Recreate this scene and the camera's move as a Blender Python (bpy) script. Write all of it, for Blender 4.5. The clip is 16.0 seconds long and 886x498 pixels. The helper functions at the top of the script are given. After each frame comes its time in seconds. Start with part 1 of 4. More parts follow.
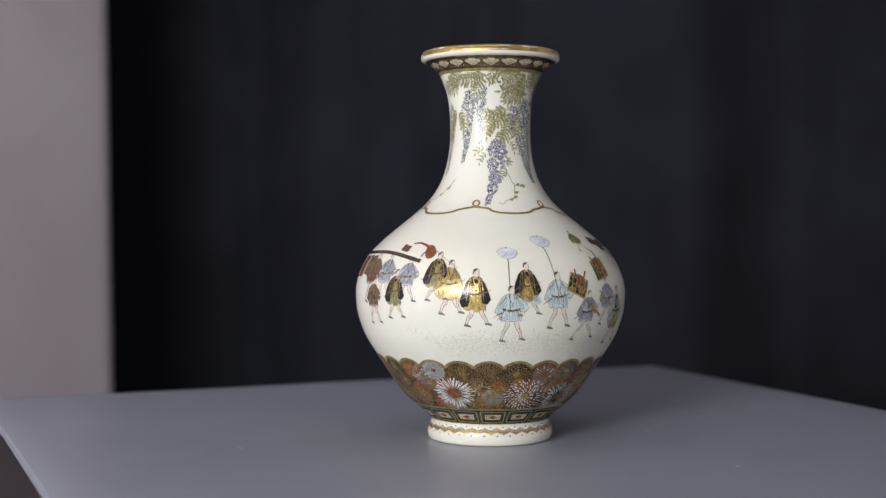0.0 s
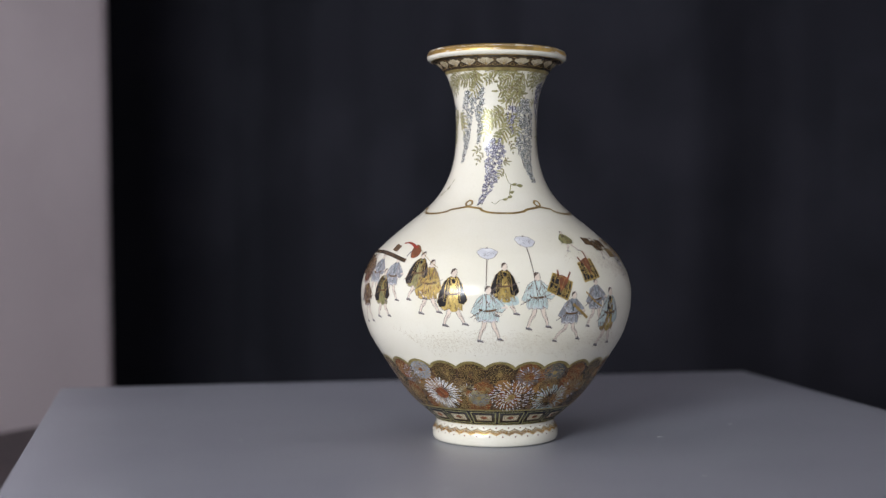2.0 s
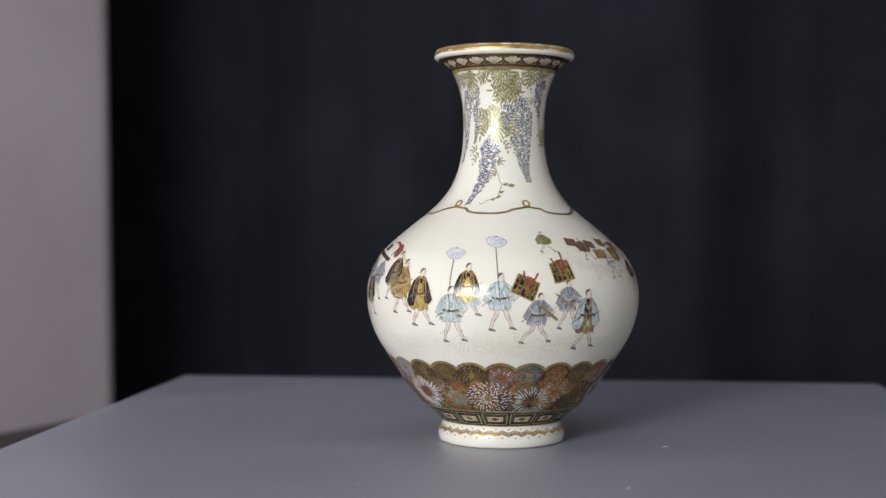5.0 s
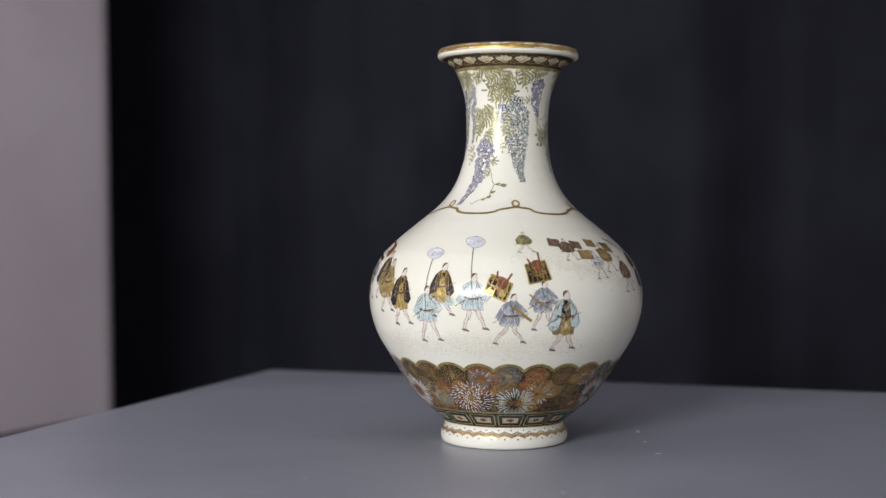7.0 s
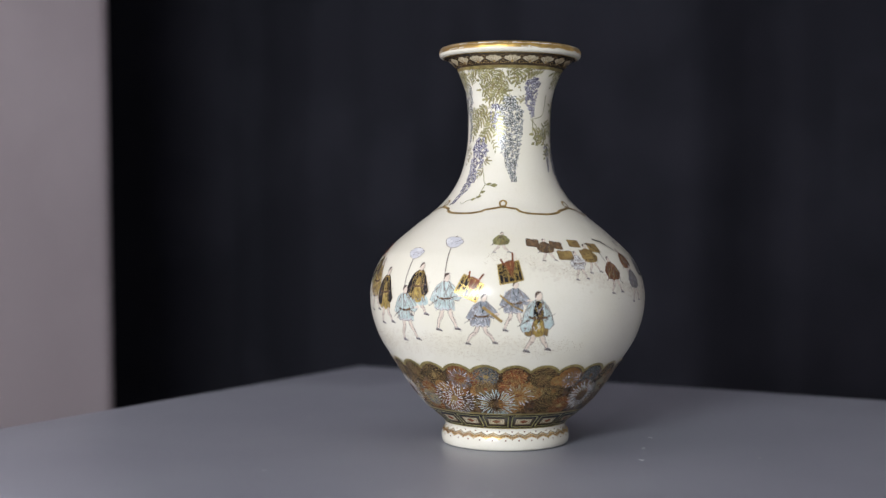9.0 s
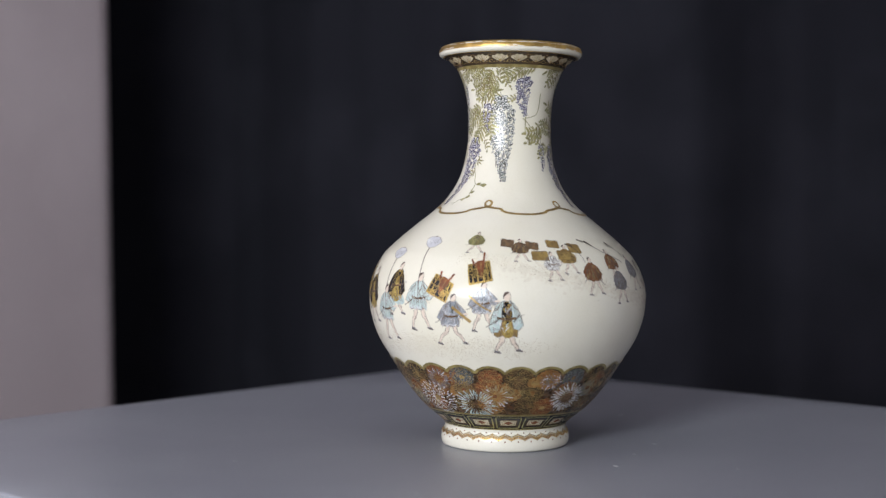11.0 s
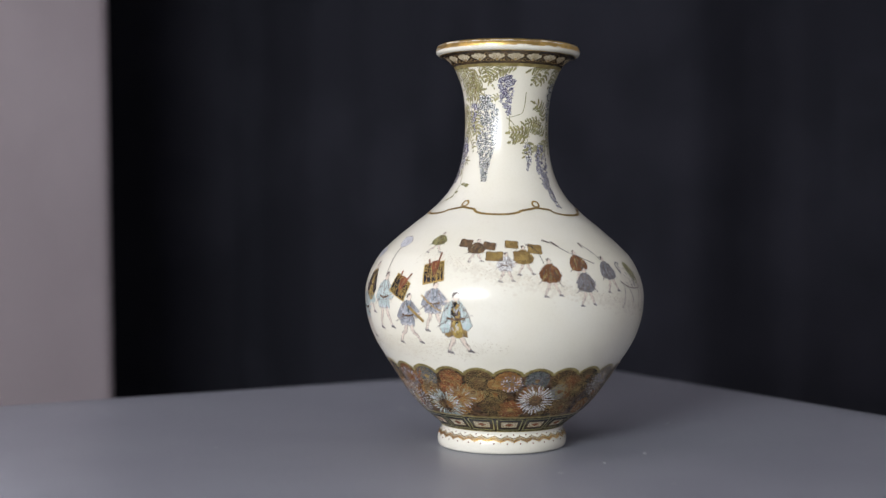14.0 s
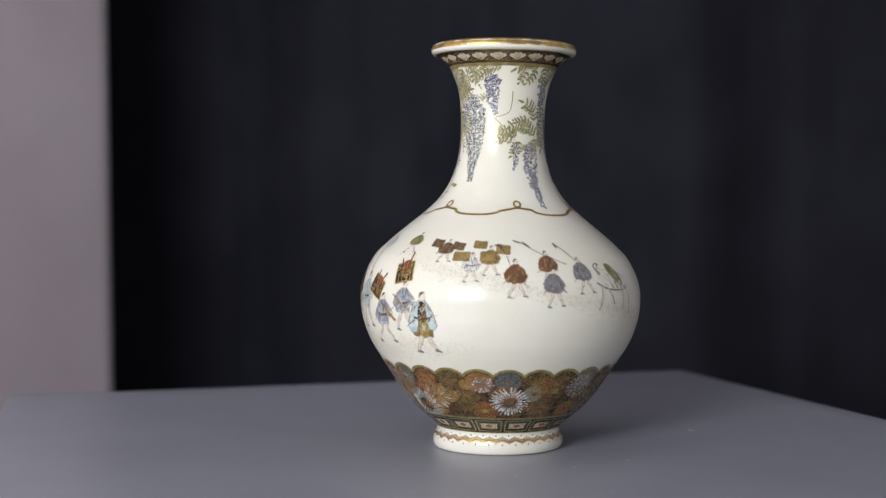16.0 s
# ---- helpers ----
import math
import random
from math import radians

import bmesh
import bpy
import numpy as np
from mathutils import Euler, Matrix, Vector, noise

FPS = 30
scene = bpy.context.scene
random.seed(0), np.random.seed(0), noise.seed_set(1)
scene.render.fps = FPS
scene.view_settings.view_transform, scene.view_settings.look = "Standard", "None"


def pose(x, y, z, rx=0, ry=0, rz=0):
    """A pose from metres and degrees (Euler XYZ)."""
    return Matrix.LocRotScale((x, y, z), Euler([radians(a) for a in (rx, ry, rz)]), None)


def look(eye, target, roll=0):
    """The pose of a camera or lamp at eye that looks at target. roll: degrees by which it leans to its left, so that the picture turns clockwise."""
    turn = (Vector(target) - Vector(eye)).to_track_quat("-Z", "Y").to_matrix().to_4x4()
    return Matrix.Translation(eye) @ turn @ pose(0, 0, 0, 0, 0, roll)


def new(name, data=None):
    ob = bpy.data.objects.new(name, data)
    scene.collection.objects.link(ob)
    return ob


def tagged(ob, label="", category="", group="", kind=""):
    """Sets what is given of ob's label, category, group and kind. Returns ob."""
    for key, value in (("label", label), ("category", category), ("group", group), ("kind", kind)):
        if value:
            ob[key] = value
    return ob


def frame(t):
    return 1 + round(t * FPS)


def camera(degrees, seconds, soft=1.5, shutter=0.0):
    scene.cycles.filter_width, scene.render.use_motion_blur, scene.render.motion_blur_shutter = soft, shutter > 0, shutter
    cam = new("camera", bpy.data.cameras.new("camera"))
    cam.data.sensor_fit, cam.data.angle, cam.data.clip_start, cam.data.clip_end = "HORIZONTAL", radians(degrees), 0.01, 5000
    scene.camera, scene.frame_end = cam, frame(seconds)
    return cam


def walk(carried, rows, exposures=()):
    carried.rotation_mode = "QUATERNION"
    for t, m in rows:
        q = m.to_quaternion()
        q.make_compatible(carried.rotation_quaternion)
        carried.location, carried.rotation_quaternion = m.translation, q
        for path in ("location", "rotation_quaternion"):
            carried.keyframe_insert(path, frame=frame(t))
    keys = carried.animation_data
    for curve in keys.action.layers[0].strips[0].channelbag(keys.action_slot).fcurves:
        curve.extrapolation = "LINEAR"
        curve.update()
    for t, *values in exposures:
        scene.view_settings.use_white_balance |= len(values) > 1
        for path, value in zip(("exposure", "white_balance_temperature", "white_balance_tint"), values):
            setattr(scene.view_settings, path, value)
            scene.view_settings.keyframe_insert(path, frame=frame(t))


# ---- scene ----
# ---- the camera: it stands still ----
EYE, YAW, PITCH, ROLL = (0.0, -0.8768, 0.1466), -0.0207, -0.0269, -0.0010
cam = camera(35.65, 16.0, soft=1.35)
AIM = (EYE[0] + math.sin(YAW) * math.cos(PITCH), EYE[1] + math.cos(YAW) * math.cos(PITCH), EYE[2] + math.sin(PITCH))
walk(cam, [(0.0, look(EYE, AIM, math.degrees(ROLL))), (16.0, look(EYE, AIM, math.degrees(ROLL)))])
cam.data.dof.use_dof = True
cam.data.dof.focus_distance = 0.845
cam.data.dof.aperture_fstop = 4.5

# ---- world, lights, exposure ----
world = bpy.data.worlds.new("daylight")
scene.world = world
world.use_nodes = True
sky = world.node_tree.nodes.new("ShaderNodeTexSky")
sky.sky_type, sky.sun_disc, sky.sun_elevation, sky.sun_rotation = "NISHITA", False, radians(40), radians(120)
world.node_tree.nodes["Background"].inputs[1].default_value = 0.1
world.node_tree.links.new(sky.outputs[0], world.node_tree.nodes["Background"].inputs[0])
scene.view_settings.exposure = 0.0

# key lamp out of view; direction and size follow the highlight on the vase
WIN_X, WIN_Z, WIN_W, WIN_H, SOUTH = -0.67, 0.43, 0.74, 0.42, -1.25
lamp_data = bpy.data.lights.new("key_light", "AREA")
lamp_data.shape, lamp_data.size, lamp_data.size_y, lamp_data.energy = "RECTANGLE", WIN_W - 0.06, WIN_H - 0.06, 20.4
lamp_data.color = (0.96, 1.0, 1.06)
lamp = new("key_light", lamp_data)
lamp.matrix_world = look((WIN_X, SOUTH - 0.02, WIN_Z), (WIN_X, 1.0, WIN_Z))


# ---- materials ----
def mat(name, colour, rough=0.5, metal=0.0, coat=0.0, vary=0.15, scale=60.0, bump=0.0, bump_scale=400.0, second=None, spec=0.5, mix_lo=0.45, mix_hi=0.62):
    m = bpy.data.materials.new(name)
    m.use_nodes = True
    n, l = m.node_tree.nodes, m.node_tree.links
    b = n["Principled BSDF"]
    b.inputs["Roughness"].default_value, b.inputs["Metallic"].default_value = rough, metal
    b.inputs["Coat Weight"].default_value, b.inputs["Coat Roughness"].default_value = coat, 0.12
    b.inputs["Specular IOR Level"].default_value = spec
    co = n.new("ShaderNodeTexCoord")
    big = n.new("ShaderNodeTexNoise")
    big.inputs["Scale"].default_value, big.inputs["Detail"].default_value = scale, 6
    l.new(co.outputs["Object"], big.inputs["Vector"])
    ramp = n.new("ShaderNodeValToRGB")
    lo = second if second else tuple(c * (1 - vary) for c in colour)
    hi = colour if second else tuple(min(1, c * (1 + vary)) for c in colour)
    ramp.color_ramp.elements[0].color, ramp.color_ramp.elements[1].color = (*lo, 1), (*hi, 1)
    ramp.color_ramp.elements[0].position, ramp.color_ramp.elements[1].position = (mix_lo, mix_hi) if second else (0.3, 0.7)
    l.new(big.outputs[0], ramp.inputs[0])
    l.new(ramp.outputs[0], b.inputs["Base Color"])
    fine = n.new("ShaderNodeTexNoise")
    fine.inputs["Scale"].default_value, fine.inputs["Detail"].default_value = bump_scale, 4
    l.new(co.outputs["Object"], fine.inputs["Vector"])
    spread = n.new("ShaderNodeMapRange")
    spread.inputs["To Min"].default_value, spread.inputs["To Max"].default_value = max(0.02, rough * 0.8), min(1, rough * 1.2)
    l.new(fine.outputs[0], spread.inputs[0])
    l.new(spread.outputs[0], b.inputs["Roughness"])
    if bump:
        bp = n.new("ShaderNodeBump")
        bp.inputs["Strength"].default_value, bp.inputs["Distance"].default_value = bump, 0.0006
        l.new(fine.outputs[0], bp.inputs["Height"])
        l.new(bp.outputs[0], b.inputs["Normal"])
    return m


def glaze_material():
    m = mat("ivory_glaze", (0.86, 0.83, 0.72), rough=0.21, coat=0.0, spec=0.34, second=(0.82, 0.78, 0.645), scale=22, mix_lo=0.35, mix_hi=0.7)
    n, l = m.node_tree.nodes, m.node_tree.links
    b = n["Principled BSDF"]
    co = n.new("ShaderNodeTexCoord")
    crack = n.new("ShaderNodeTexVoronoi")
    crack.feature = "DISTANCE_TO_EDGE"
    crack.inputs["Scale"].default_value = 420
    l.new(co.outputs["Object"], crack.inputs["Vector"])
    line = n.new("ShaderNodeMapRange")
    line.inputs["From Max"].default_value, line.inputs["To Min"].default_value = 0.04, 0.10
    line.inputs["To Max"].default_value = 0.0
    l.new(crack.outputs["Distance"], line.inputs[0])
    mix = n.new("ShaderNodeMix")
    mix.data_type = "RGBA"
    mix.inputs["B"].default_value = (0.45, 0.36, 0.24, 1)
    old = b.inputs["Base Color"].links[0].from_socket
    l.new(old, mix.inputs["A"])
    l.new(line.outputs[0], mix.inputs["Factor"])
    l.new(mix.outputs["Result"], b.inputs["Base Color"])
    return m


M = {}
M["glaze"] = glaze_material()
M["gold"] = mat("worn_gilding", (0.66, 0.45, 0.13), rough=0.30, metal=0.9, second=(0.44, 0.30, 0.10), scale=160, bump=0.25)
M["rim_gold"] = mat("rubbed_rim_gilding", (0.78, 0.52, 0.16), rough=0.42, metal=0.9, second=(0.52, 0.34, 0.11), scale=120, bump=0.2)
M["olive"] = mat("olive_gold_enamel", (0.40, 0.37, 0.16), rough=0.30, metal=0.25, second=(0.25, 0.24, 0.10), scale=260)
M["ochre"] = mat("ochre_gold_enamel", (0.48, 0.33, 0.11), rough=0.30, metal=0.4, second=(0.32, 0.21, 0.075), scale=300)
M["edge"] = mat("dull_gold_edging", (0.40, 0.325, 0.12), rough=0.3, metal=0.3, second=(0.25, 0.20, 0.07), scale=240)
M["loop"] = mat("brown_gold_line", (0.42, 0.28, 0.09), rough=0.32, metal=0.4, second=(0.26, 0.17, 0.055), scale=200)
M["brown"] = mat("brown_enamel", (0.20, 0.12, 0.06), rough=0.25, second=(0.11, 0.07, 0.04), scale=400)
M["rust"] = mat("iron_red_enamel", (0.31, 0.10, 0.04), rough=0.25, second=(0.18, 0.065, 0.03), scale=300)
M["yellow"] = mat("yellow_gold_enamel", (0.62, 0.46, 0.14), rough=0.28, metal=0.35, second=(0.45, 0.32, 0.09), scale=300)
M["wash"] = mat("pale_buff_wash", (0.80, 0.75, 0.625), rough=0.22, vary=0.05, scale=200)
M["orange"] = mat("orange_ochre_enamel", (0.40, 0.19, 0.065), rough=0.25, second=(0.28, 0.12, 0.04), scale=300)
M["russet"] = mat("russet_brown_enamel", (0.27, 0.125, 0.06), rough=0.25, second=(0.17, 0.075, 0.035), scale=300)
M["red"] = mat("red_enamel", (0.42, 0.05, 0.03), rough=0.2, second=(0.28, 0.05, 0.03), scale=300)
M["black"] = mat("black_enamel", (0.020, 0.018, 0.018), rough=0.2, vary=0.3, scale=300)
M["ink"] = mat("sepia_line", (0.09, 0.06, 0.045), rough=0.3, vary=0.3, scale=300)
M["sepia"] = mat("thin_sepia_line", (0.19, 0.14, 0.11), rough=0.3, vary=0.3, scale=300)
M["dark"] = mat("dark_brown_ground", (0.10, 0.06, 0.03), rough=0.24, second=(0.05, 0.035, 0.02), scale=200)
M["blue"] = mat("grey_blue_enamel", (0.42, 0.44, 0.47), rough=0.2, second=(0.27, 0.29, 0.32), scale=500)
M["aqua"] = mat("pale_aqua_enamel", (0.62, 0.71, 0.67), rough=0.2, second=(0.50, 0.61, 0.59), scale=400)
M["grey"] = mat("grey_enamel", (0.27, 0.26, 0.27), rough=0.22, second=(0.19, 0.18, 0.18), scale=500)
M["violet"] = mat("violet_enamel", (0.10, 0.085, 0.15), rough=0.25, second=(0.04, 0.035, 0.065), scale=600)
M["slate"] = mat("slate_blue_enamel", (0.12, 0.145, 0.125), rough=0.25, second=(0.05, 0.058, 0.055), scale=600)
M["white"] = mat("white_enamel", (0.82, 0.81, 0.78), rough=0.2, vary=0.06, scale=300)
M["fan"] = mat("greyish_white_enamel", (0.80, 0.80, 0.81), rough=0.2, second=(0.66, 0.66, 0.69), scale=160)
M["lilac"] = mat("lilac_white_enamel", (0.73, 0.72, 0.77), rough=0.2, vary=0.08, scale=300)
M["cream"] = mat("cream_enamel", (0.67, 0.59, 0.42), rough=0.2, second=(0.52, 0.44, 0.29), scale=300)
M["khaki"] = mat("khaki_enamel", (0.49, 0.44, 0.28), rough=0.2, second=(0.38, 0.33, 0.20), scale=300)
M["skin"] = mat("pale_buff_enamel", (0.77, 0.66, 0.55), rough=0.2, vary=0.08, scale=300)
M["buff"] = mat("buff_stipple", (0.50, 0.42, 0.29), rough=0.25, vary=0.15, scale=300)
M["border"] = mat("mottled_gold_and_brown_ground", (0.15, 0.08, 0.035), rough=0.28, metal=0.2, second=(0.05, 0.03, 0.016), scale=330, mix_lo=0.42, mix_hi=0.58)
M["board"] = mat("grey_laminate", (0.335, 0.345, 0.385), rough=0.37, second=(0.30, 0.305, 0.35), scale=9, bump=0.12, bump_scale=900, mix_lo=0.3, mix_hi=0.7)
M["speck"] = mat("pale_dust_fleck", (0.5, 0.5, 0.5), rough=0.7)
M["metal"] = mat("brushed_metal", (0.35, 0.35, 0.36), rough=0.4, metal=1.0)
M["wall"] = mat("mauve_white_plaster", (0.60, 0.515, 0.535), rough=0.8, second=(0.54, 0.46, 0.48), scale=4, bump=0.2, bump_scale=150)
# pale for bounce: plaster of the unseen ceiling and added walls
M["room"] = mat("off_white_plaster", (0.80, 0.80, 0.81), rough=0.85, vary=0.05, scale=3, bump=0.2, bump_scale=120)
# grey chosen for how much fill the unseen east wall bounces
M["bounce_grey"] = mat("grey_bounce_plaster", (0.64, 0.64, 0.65), rough=0.85, vary=0.05, scale=3, bump=0.2, bump_scale=120)
M["curtain"] = mat("black_velvet", (0.0275, 0.028, 0.0368), rough=0.95, second=(0.020, 0.0205, 0.0272), scale=5, bump=0.3, bump_scale=700, spec=0.1)
M["wood"] = mat("dark_stained_wood", (0.055, 0.04, 0.042), rough=0.5, second=(0.035, 0.025, 0.027), scale=14, bump=0.2)
# the floor is out of view; its paleness serves as bounce
M["floor"] = mat("pale_floor_boards", (0.42, 0.36, 0.29), rough=0.5, second=(0.34, 0.29, 0.23), scale=6)
M["paint"] = mat("white_window_paint", (0.75, 0.75, 0.73), rough=0.4, vary=0.04)
glass = bpy.data.materials.new("window_glass")
glass.use_nodes = True
glass.node_tree.nodes["Principled BSDF"].inputs["Transmission Weight"].default_value = 1.0
glass.node_tree.nodes["Principled BSDF"].inputs["Roughness"].default_value = 0.02
M["glass"] = glass


# ---- mesh helpers ----
def finish(name, bm, material, smooth=False):
    me = bpy.data.meshes.new(name)
    bmesh.ops.recalc_face_normals(bm, faces=bm.faces)
    bm.to_mesh(me)
    bm.free()
    me.materials.append(material)
    if smooth:
        me.polygons.foreach_set("use_smooth", [True] * len(me.polygons))
    return new(name, me)


def part(name, bm, material, parent, label="", smooth=False):
    ob = finish(name, bm, material, smooth)
    ob.parent = parent
    if label:
        tagged(ob, label)
    return ob


def box(x0, x1, y0, y1, z0, z1, bevel=0.0, bm=None):
    own = bm or bmesh.new()
    made = bmesh.ops.create_cube(own, size=1)["verts"]
    for v in made:
        v.co = Vector((x0 + (v.co.x + 0.5) * (x1 - x0), y0 + (v.co.y + 0.5) * (y1 - y0), z0 + (v.co.z + 0.5) * (z1 - z0)))
    if bevel:
        bmesh.ops.bevel(own, geom=list({e for v in made for e in v.link_edges}), offset=bevel, segments=3, affect="EDGES", profile=0.5)
    return own


def turned(bm, m):
    bmesh.ops.transform(bm, matrix=m, verts=bm.verts)
    return bm


# ---- the room: its unseen shell is added to close it and bounce light ----
# EAST is close in: that unseen wall is added to fill the vase's right side
FLOOR_Z, CEIL_Z, NORTH, EAST, WEST = -0.83, 1.62, 1.24, 0.84, -1.9
floor = finish("floor", box(WEST, EAST, SOUTH - 0.2, NORTH + 0.1, FLOOR_Z - 0.1, FLOOR_Z), M["floor"])
tagged(floor, "pale brown wooden floor added out of view to bounce light", "floor", kind="structure")
ceiling = finish("ceiling", box(WEST, EAST, SOUTH - 0.2, NORTH + 0.1, CEIL_Z, CEIL_Z + 0.1), M["room"])
tagged(ceiling, "plain off-white plaster ceiling added out of view", "ceiling", kind="structure")
for nm, dims in (("wall_north", (WEST, EAST, NORTH, NORTH + 0.1)), ("bounce_wall_east", (EAST, EAST + 0.1, SOUTH - 0.2, NORTH + 0.1)), ("wall_outer", (WEST - 0.1, WEST, SOUTH - 0.2, NORTH + 0.1))):
    w = finish(nm, box(*dims, FLOOR_Z, CEIL_Z), M["bounce_grey"] if nm == "bounce_wall_east" else M["room"])
    tagged(w, "plain light plastered wall added out of view", "wall", kind="structure")
# south wall, added unseen close behind the camera to hold the window
bm = bmesh.new()
x0, x1, z0, z1 = WIN_X - WIN_W / 2, WIN_X + WIN_W / 2, WIN_Z - WIN_H / 2, WIN_Z + WIN_H / 2
for dims in ((WEST, x0, FLOOR_Z, CEIL_Z), (x1, EAST, FLOOR_Z, CEIL_Z), (x0, x1, FLOOR_Z, z0), (x0, x1, z1, CEIL_Z)):
    box(dims[0], dims[1], SOUTH - 0.15, SOUTH, dims[2], dims[3], bm=bm)
tagged(finish("wall_south", bm, M["room"]), "off-white plastered wall with a low window, added out of view", "wall", kind="structure")
# window added unseen, as an opening for the key lamp
window = tagged(new("unseen_window"), "white painted window added out of view around the key lamp", "window", kind="structure")
window.location = (WIN_X, SOUTH - 0.08, WIN_Z)
hw, hh = WIN_W / 2, WIN_H / 2
bm = bmesh.new()
for dims in ((-hw, hw, hh - 0.03, hh), (-hw, hw, -hh, -hh + 0.03), (-hw, -hw + 0.03, -hh + 0.03, hh - 0.03), (hw - 0.03, hw, -hh + 0.03, hh - 0.03)):
    box(dims[0], dims[1], -0.03, 0.03, dims[2], dims[3], bm=bm)
part("window_frame", bm, M["paint"], window)
pane = part("pane", box(-hw + 0.03, hw - 0.03, -0.003, 0.003, -hh + 0.03, hh - 0.03), M["glass"], window)
pane.visible_shadow = False
part("window_sill", box(-hw - 0.03, hw + 0.03, 0.082, 0.14, -hh - 0.03, -hh - 0.004, 0.004), M["paint"], window)

# the mauve wall beside the stand runs towards the camera and ends at a rounded corner
CORNER, ALONG, OUT = Vector((-0.3985, 0.6953, 0)), Vector((-0.464, -0.886, 0)), Vector((0.886, -0.464, 0))
TO_WALL = Matrix.Translation(CORNER) @ Matrix(((ALONG.x, OUT.x, 0, 0), (ALONG.y, OUT.y, 0, 0), (0, 0, 1, 0), (0, 0, 0, 1)))
bm = box(0, 2.205, -0.12, 0, FLOOR_Z, CEIL_Z)
bmesh.ops.bevel(bm, geom=[e for e in bm.edges if all(abs(v.co.x) < 1e-6 for v in e.verts) and abs(e.verts[0].co.z - e.verts[1].co.z) > 1], offset=0.04, segments=10, affect="EDGES", profile=0.5)
turned(bm, TO_WALL)
for v in bm.verts:
    v.co.x -= 0.0087 * (v.co.z - 0.396)
wall = finish("wall_west", bm, M["wall"], False)
tagged(wall, "smooth pinkish-grey plastered wall with a rounded corner", "wall", kind="structure")

# black curtain, hung in soft folds
def curtain(x0, x1, y, z0, z1):
    n, rows = 420, 14
    verts, faces = [], []
    for j in range(rows + 1):
        z = z0 + (z1 - z0) * j / rows
        for i in range(n + 1):
            x = x0 + (x1 - x0) * i / n
            u = min(1.0, max(0.0, (-0.20 - x) / 0.17))
            d = 0.13 * u * u * (3 - 2 * u) + 0.030 * noise.noise((x * 5.5, 0.3, z * 0.15)) + 0.020 * math.sin(x * 17 + 1.5 * noise.noise((x * 2, 4, z * 0.3))) + 0.008 * noise.noise((x * 22, 9, z * 0.5))
            verts.append((x, y + d, z))
    w = n + 1
    for j in range(rows):
        for i in range(n):
            faces.append((j * w + i, j * w + i + 1, (j + 1) * w + i + 1, (j + 1) * w + i))
    me = bpy.data.meshes.new("curtain")
    me.from_pydata(verts, [], faces)
    me.materials.append(M["curtain"])
    me.polygons.foreach_set("use_smooth", [True] * len(me.polygons))
    ob = new("curtain", me)
    thick = ob.modifiers.new("thickness", "SOLIDIFY")
    thick.thickness = 0.003
    return tagged(ob, "black velvet curtain hanging in soft folds behind the stand", "curtain")


curtain(-1.2, 0.83, 0.90, FLOOR_Z + 0.004, CEIL_Z - 0.01)

# dark side table under the stand, pushed against the mauve wall
TABLE_Z = -0.08
table = tagged(new("side_table"), "dark stained wooden table pushed against the plastered wall", "table")
table.matrix_world = TO_WALL
part("tabletop", box(0.0, 1.30, 0.004, 1.20, TABLE_Z - 0.03, TABLE_Z, 0.003), M["wood"], table)
for lx in (0.06, 1.24):
    for ly in (0.07, 1.14):
        part("leg", box(lx - 0.025, lx + 0.025, ly - 0.025, ly + 0.025, FLOOR_Z, TABLE_Z - 0.03, 0.003), M["wood"], table)

# ---- the turning stand: a square grey board on a low turntable ----
stand = tagged(new("turning_stand"), "square matt grey board turning on a low round base", "display stand")
BOARD_TURN = Matrix.Rotation(radians(24.2), 4, "Z")


def dish(x, y):
    """The thin board is a little dished: its rim stands higher than its middle."""
    r = max(0.0, math.hypot(x, y) - 0.07)
    return 0.0058 * min(1.0, r / 0.19) ** 1.5


bm = box(-0.274, 0.309, -0.284, 0.2845, -0.006, 0.0, 0.0006)
for axis, lo, hi in ((Vector((1, 0, 0)), -0.274, 0.309), (Vector((0, 1, 0)), -0.284, 0.2845)):
    for k in range(1, 30):
        cut = lo + (hi - lo) * k / 30
        bmesh.ops.bisect_plane(bm, geom=bm.verts[:] + bm.edges[:] + bm.faces[:], plane_co=axis * cut, plane_no=axis)
for v in bm.verts:
    v.co.y *= 1 + max(0.0, -v.co.y) * 0.87 * (v.co.x + 0.274)
    v.co.z += dish(v.co.x, v.co.y)
board = part("board", turned(bm, BOARD_TURN), M["board"], stand)
for p in board.data.polygons:
    p.use_smooth = p.normal.z > 0.9
bm = bmesh.new()
bmesh.ops.create_cone(bm, cap_ends=True, segments=64, radius1=0.10, radius2=0.07, depth=0.075, matrix=Matrix.Translation((0, 0, -0.0425)))
part("turntable_base", bm, M["metal"], stand, "low round metal turntable base")
# pale flecks of dust lying on the board

for fx, fy, fl, ft in ((0.1165, 0.0370, 0.0032, 20), (0.086, 0.068, 0.0018, 80), (0.0605, 0.0983, 0.0022, 40), (-0.142, -0.0368, 0.004, 130), (0.15, -0.10, 0.0022, 10), (0.02, -0.16, 0.002, 60), (-0.05, 0.14, 0.003, 95), (0.16, 0.09, 0.002, 150)):
    bm = box(-fl / 2, fl / 2, -0.00035, 0.00035, 0.0, 0.0003)
    part("dust_fleck", turned(bm, pose(fx, fy, 0.0003 + dish(fx, fy), 0, 0, ft)), M["speck"], stand, "pale dust fleck on the board")

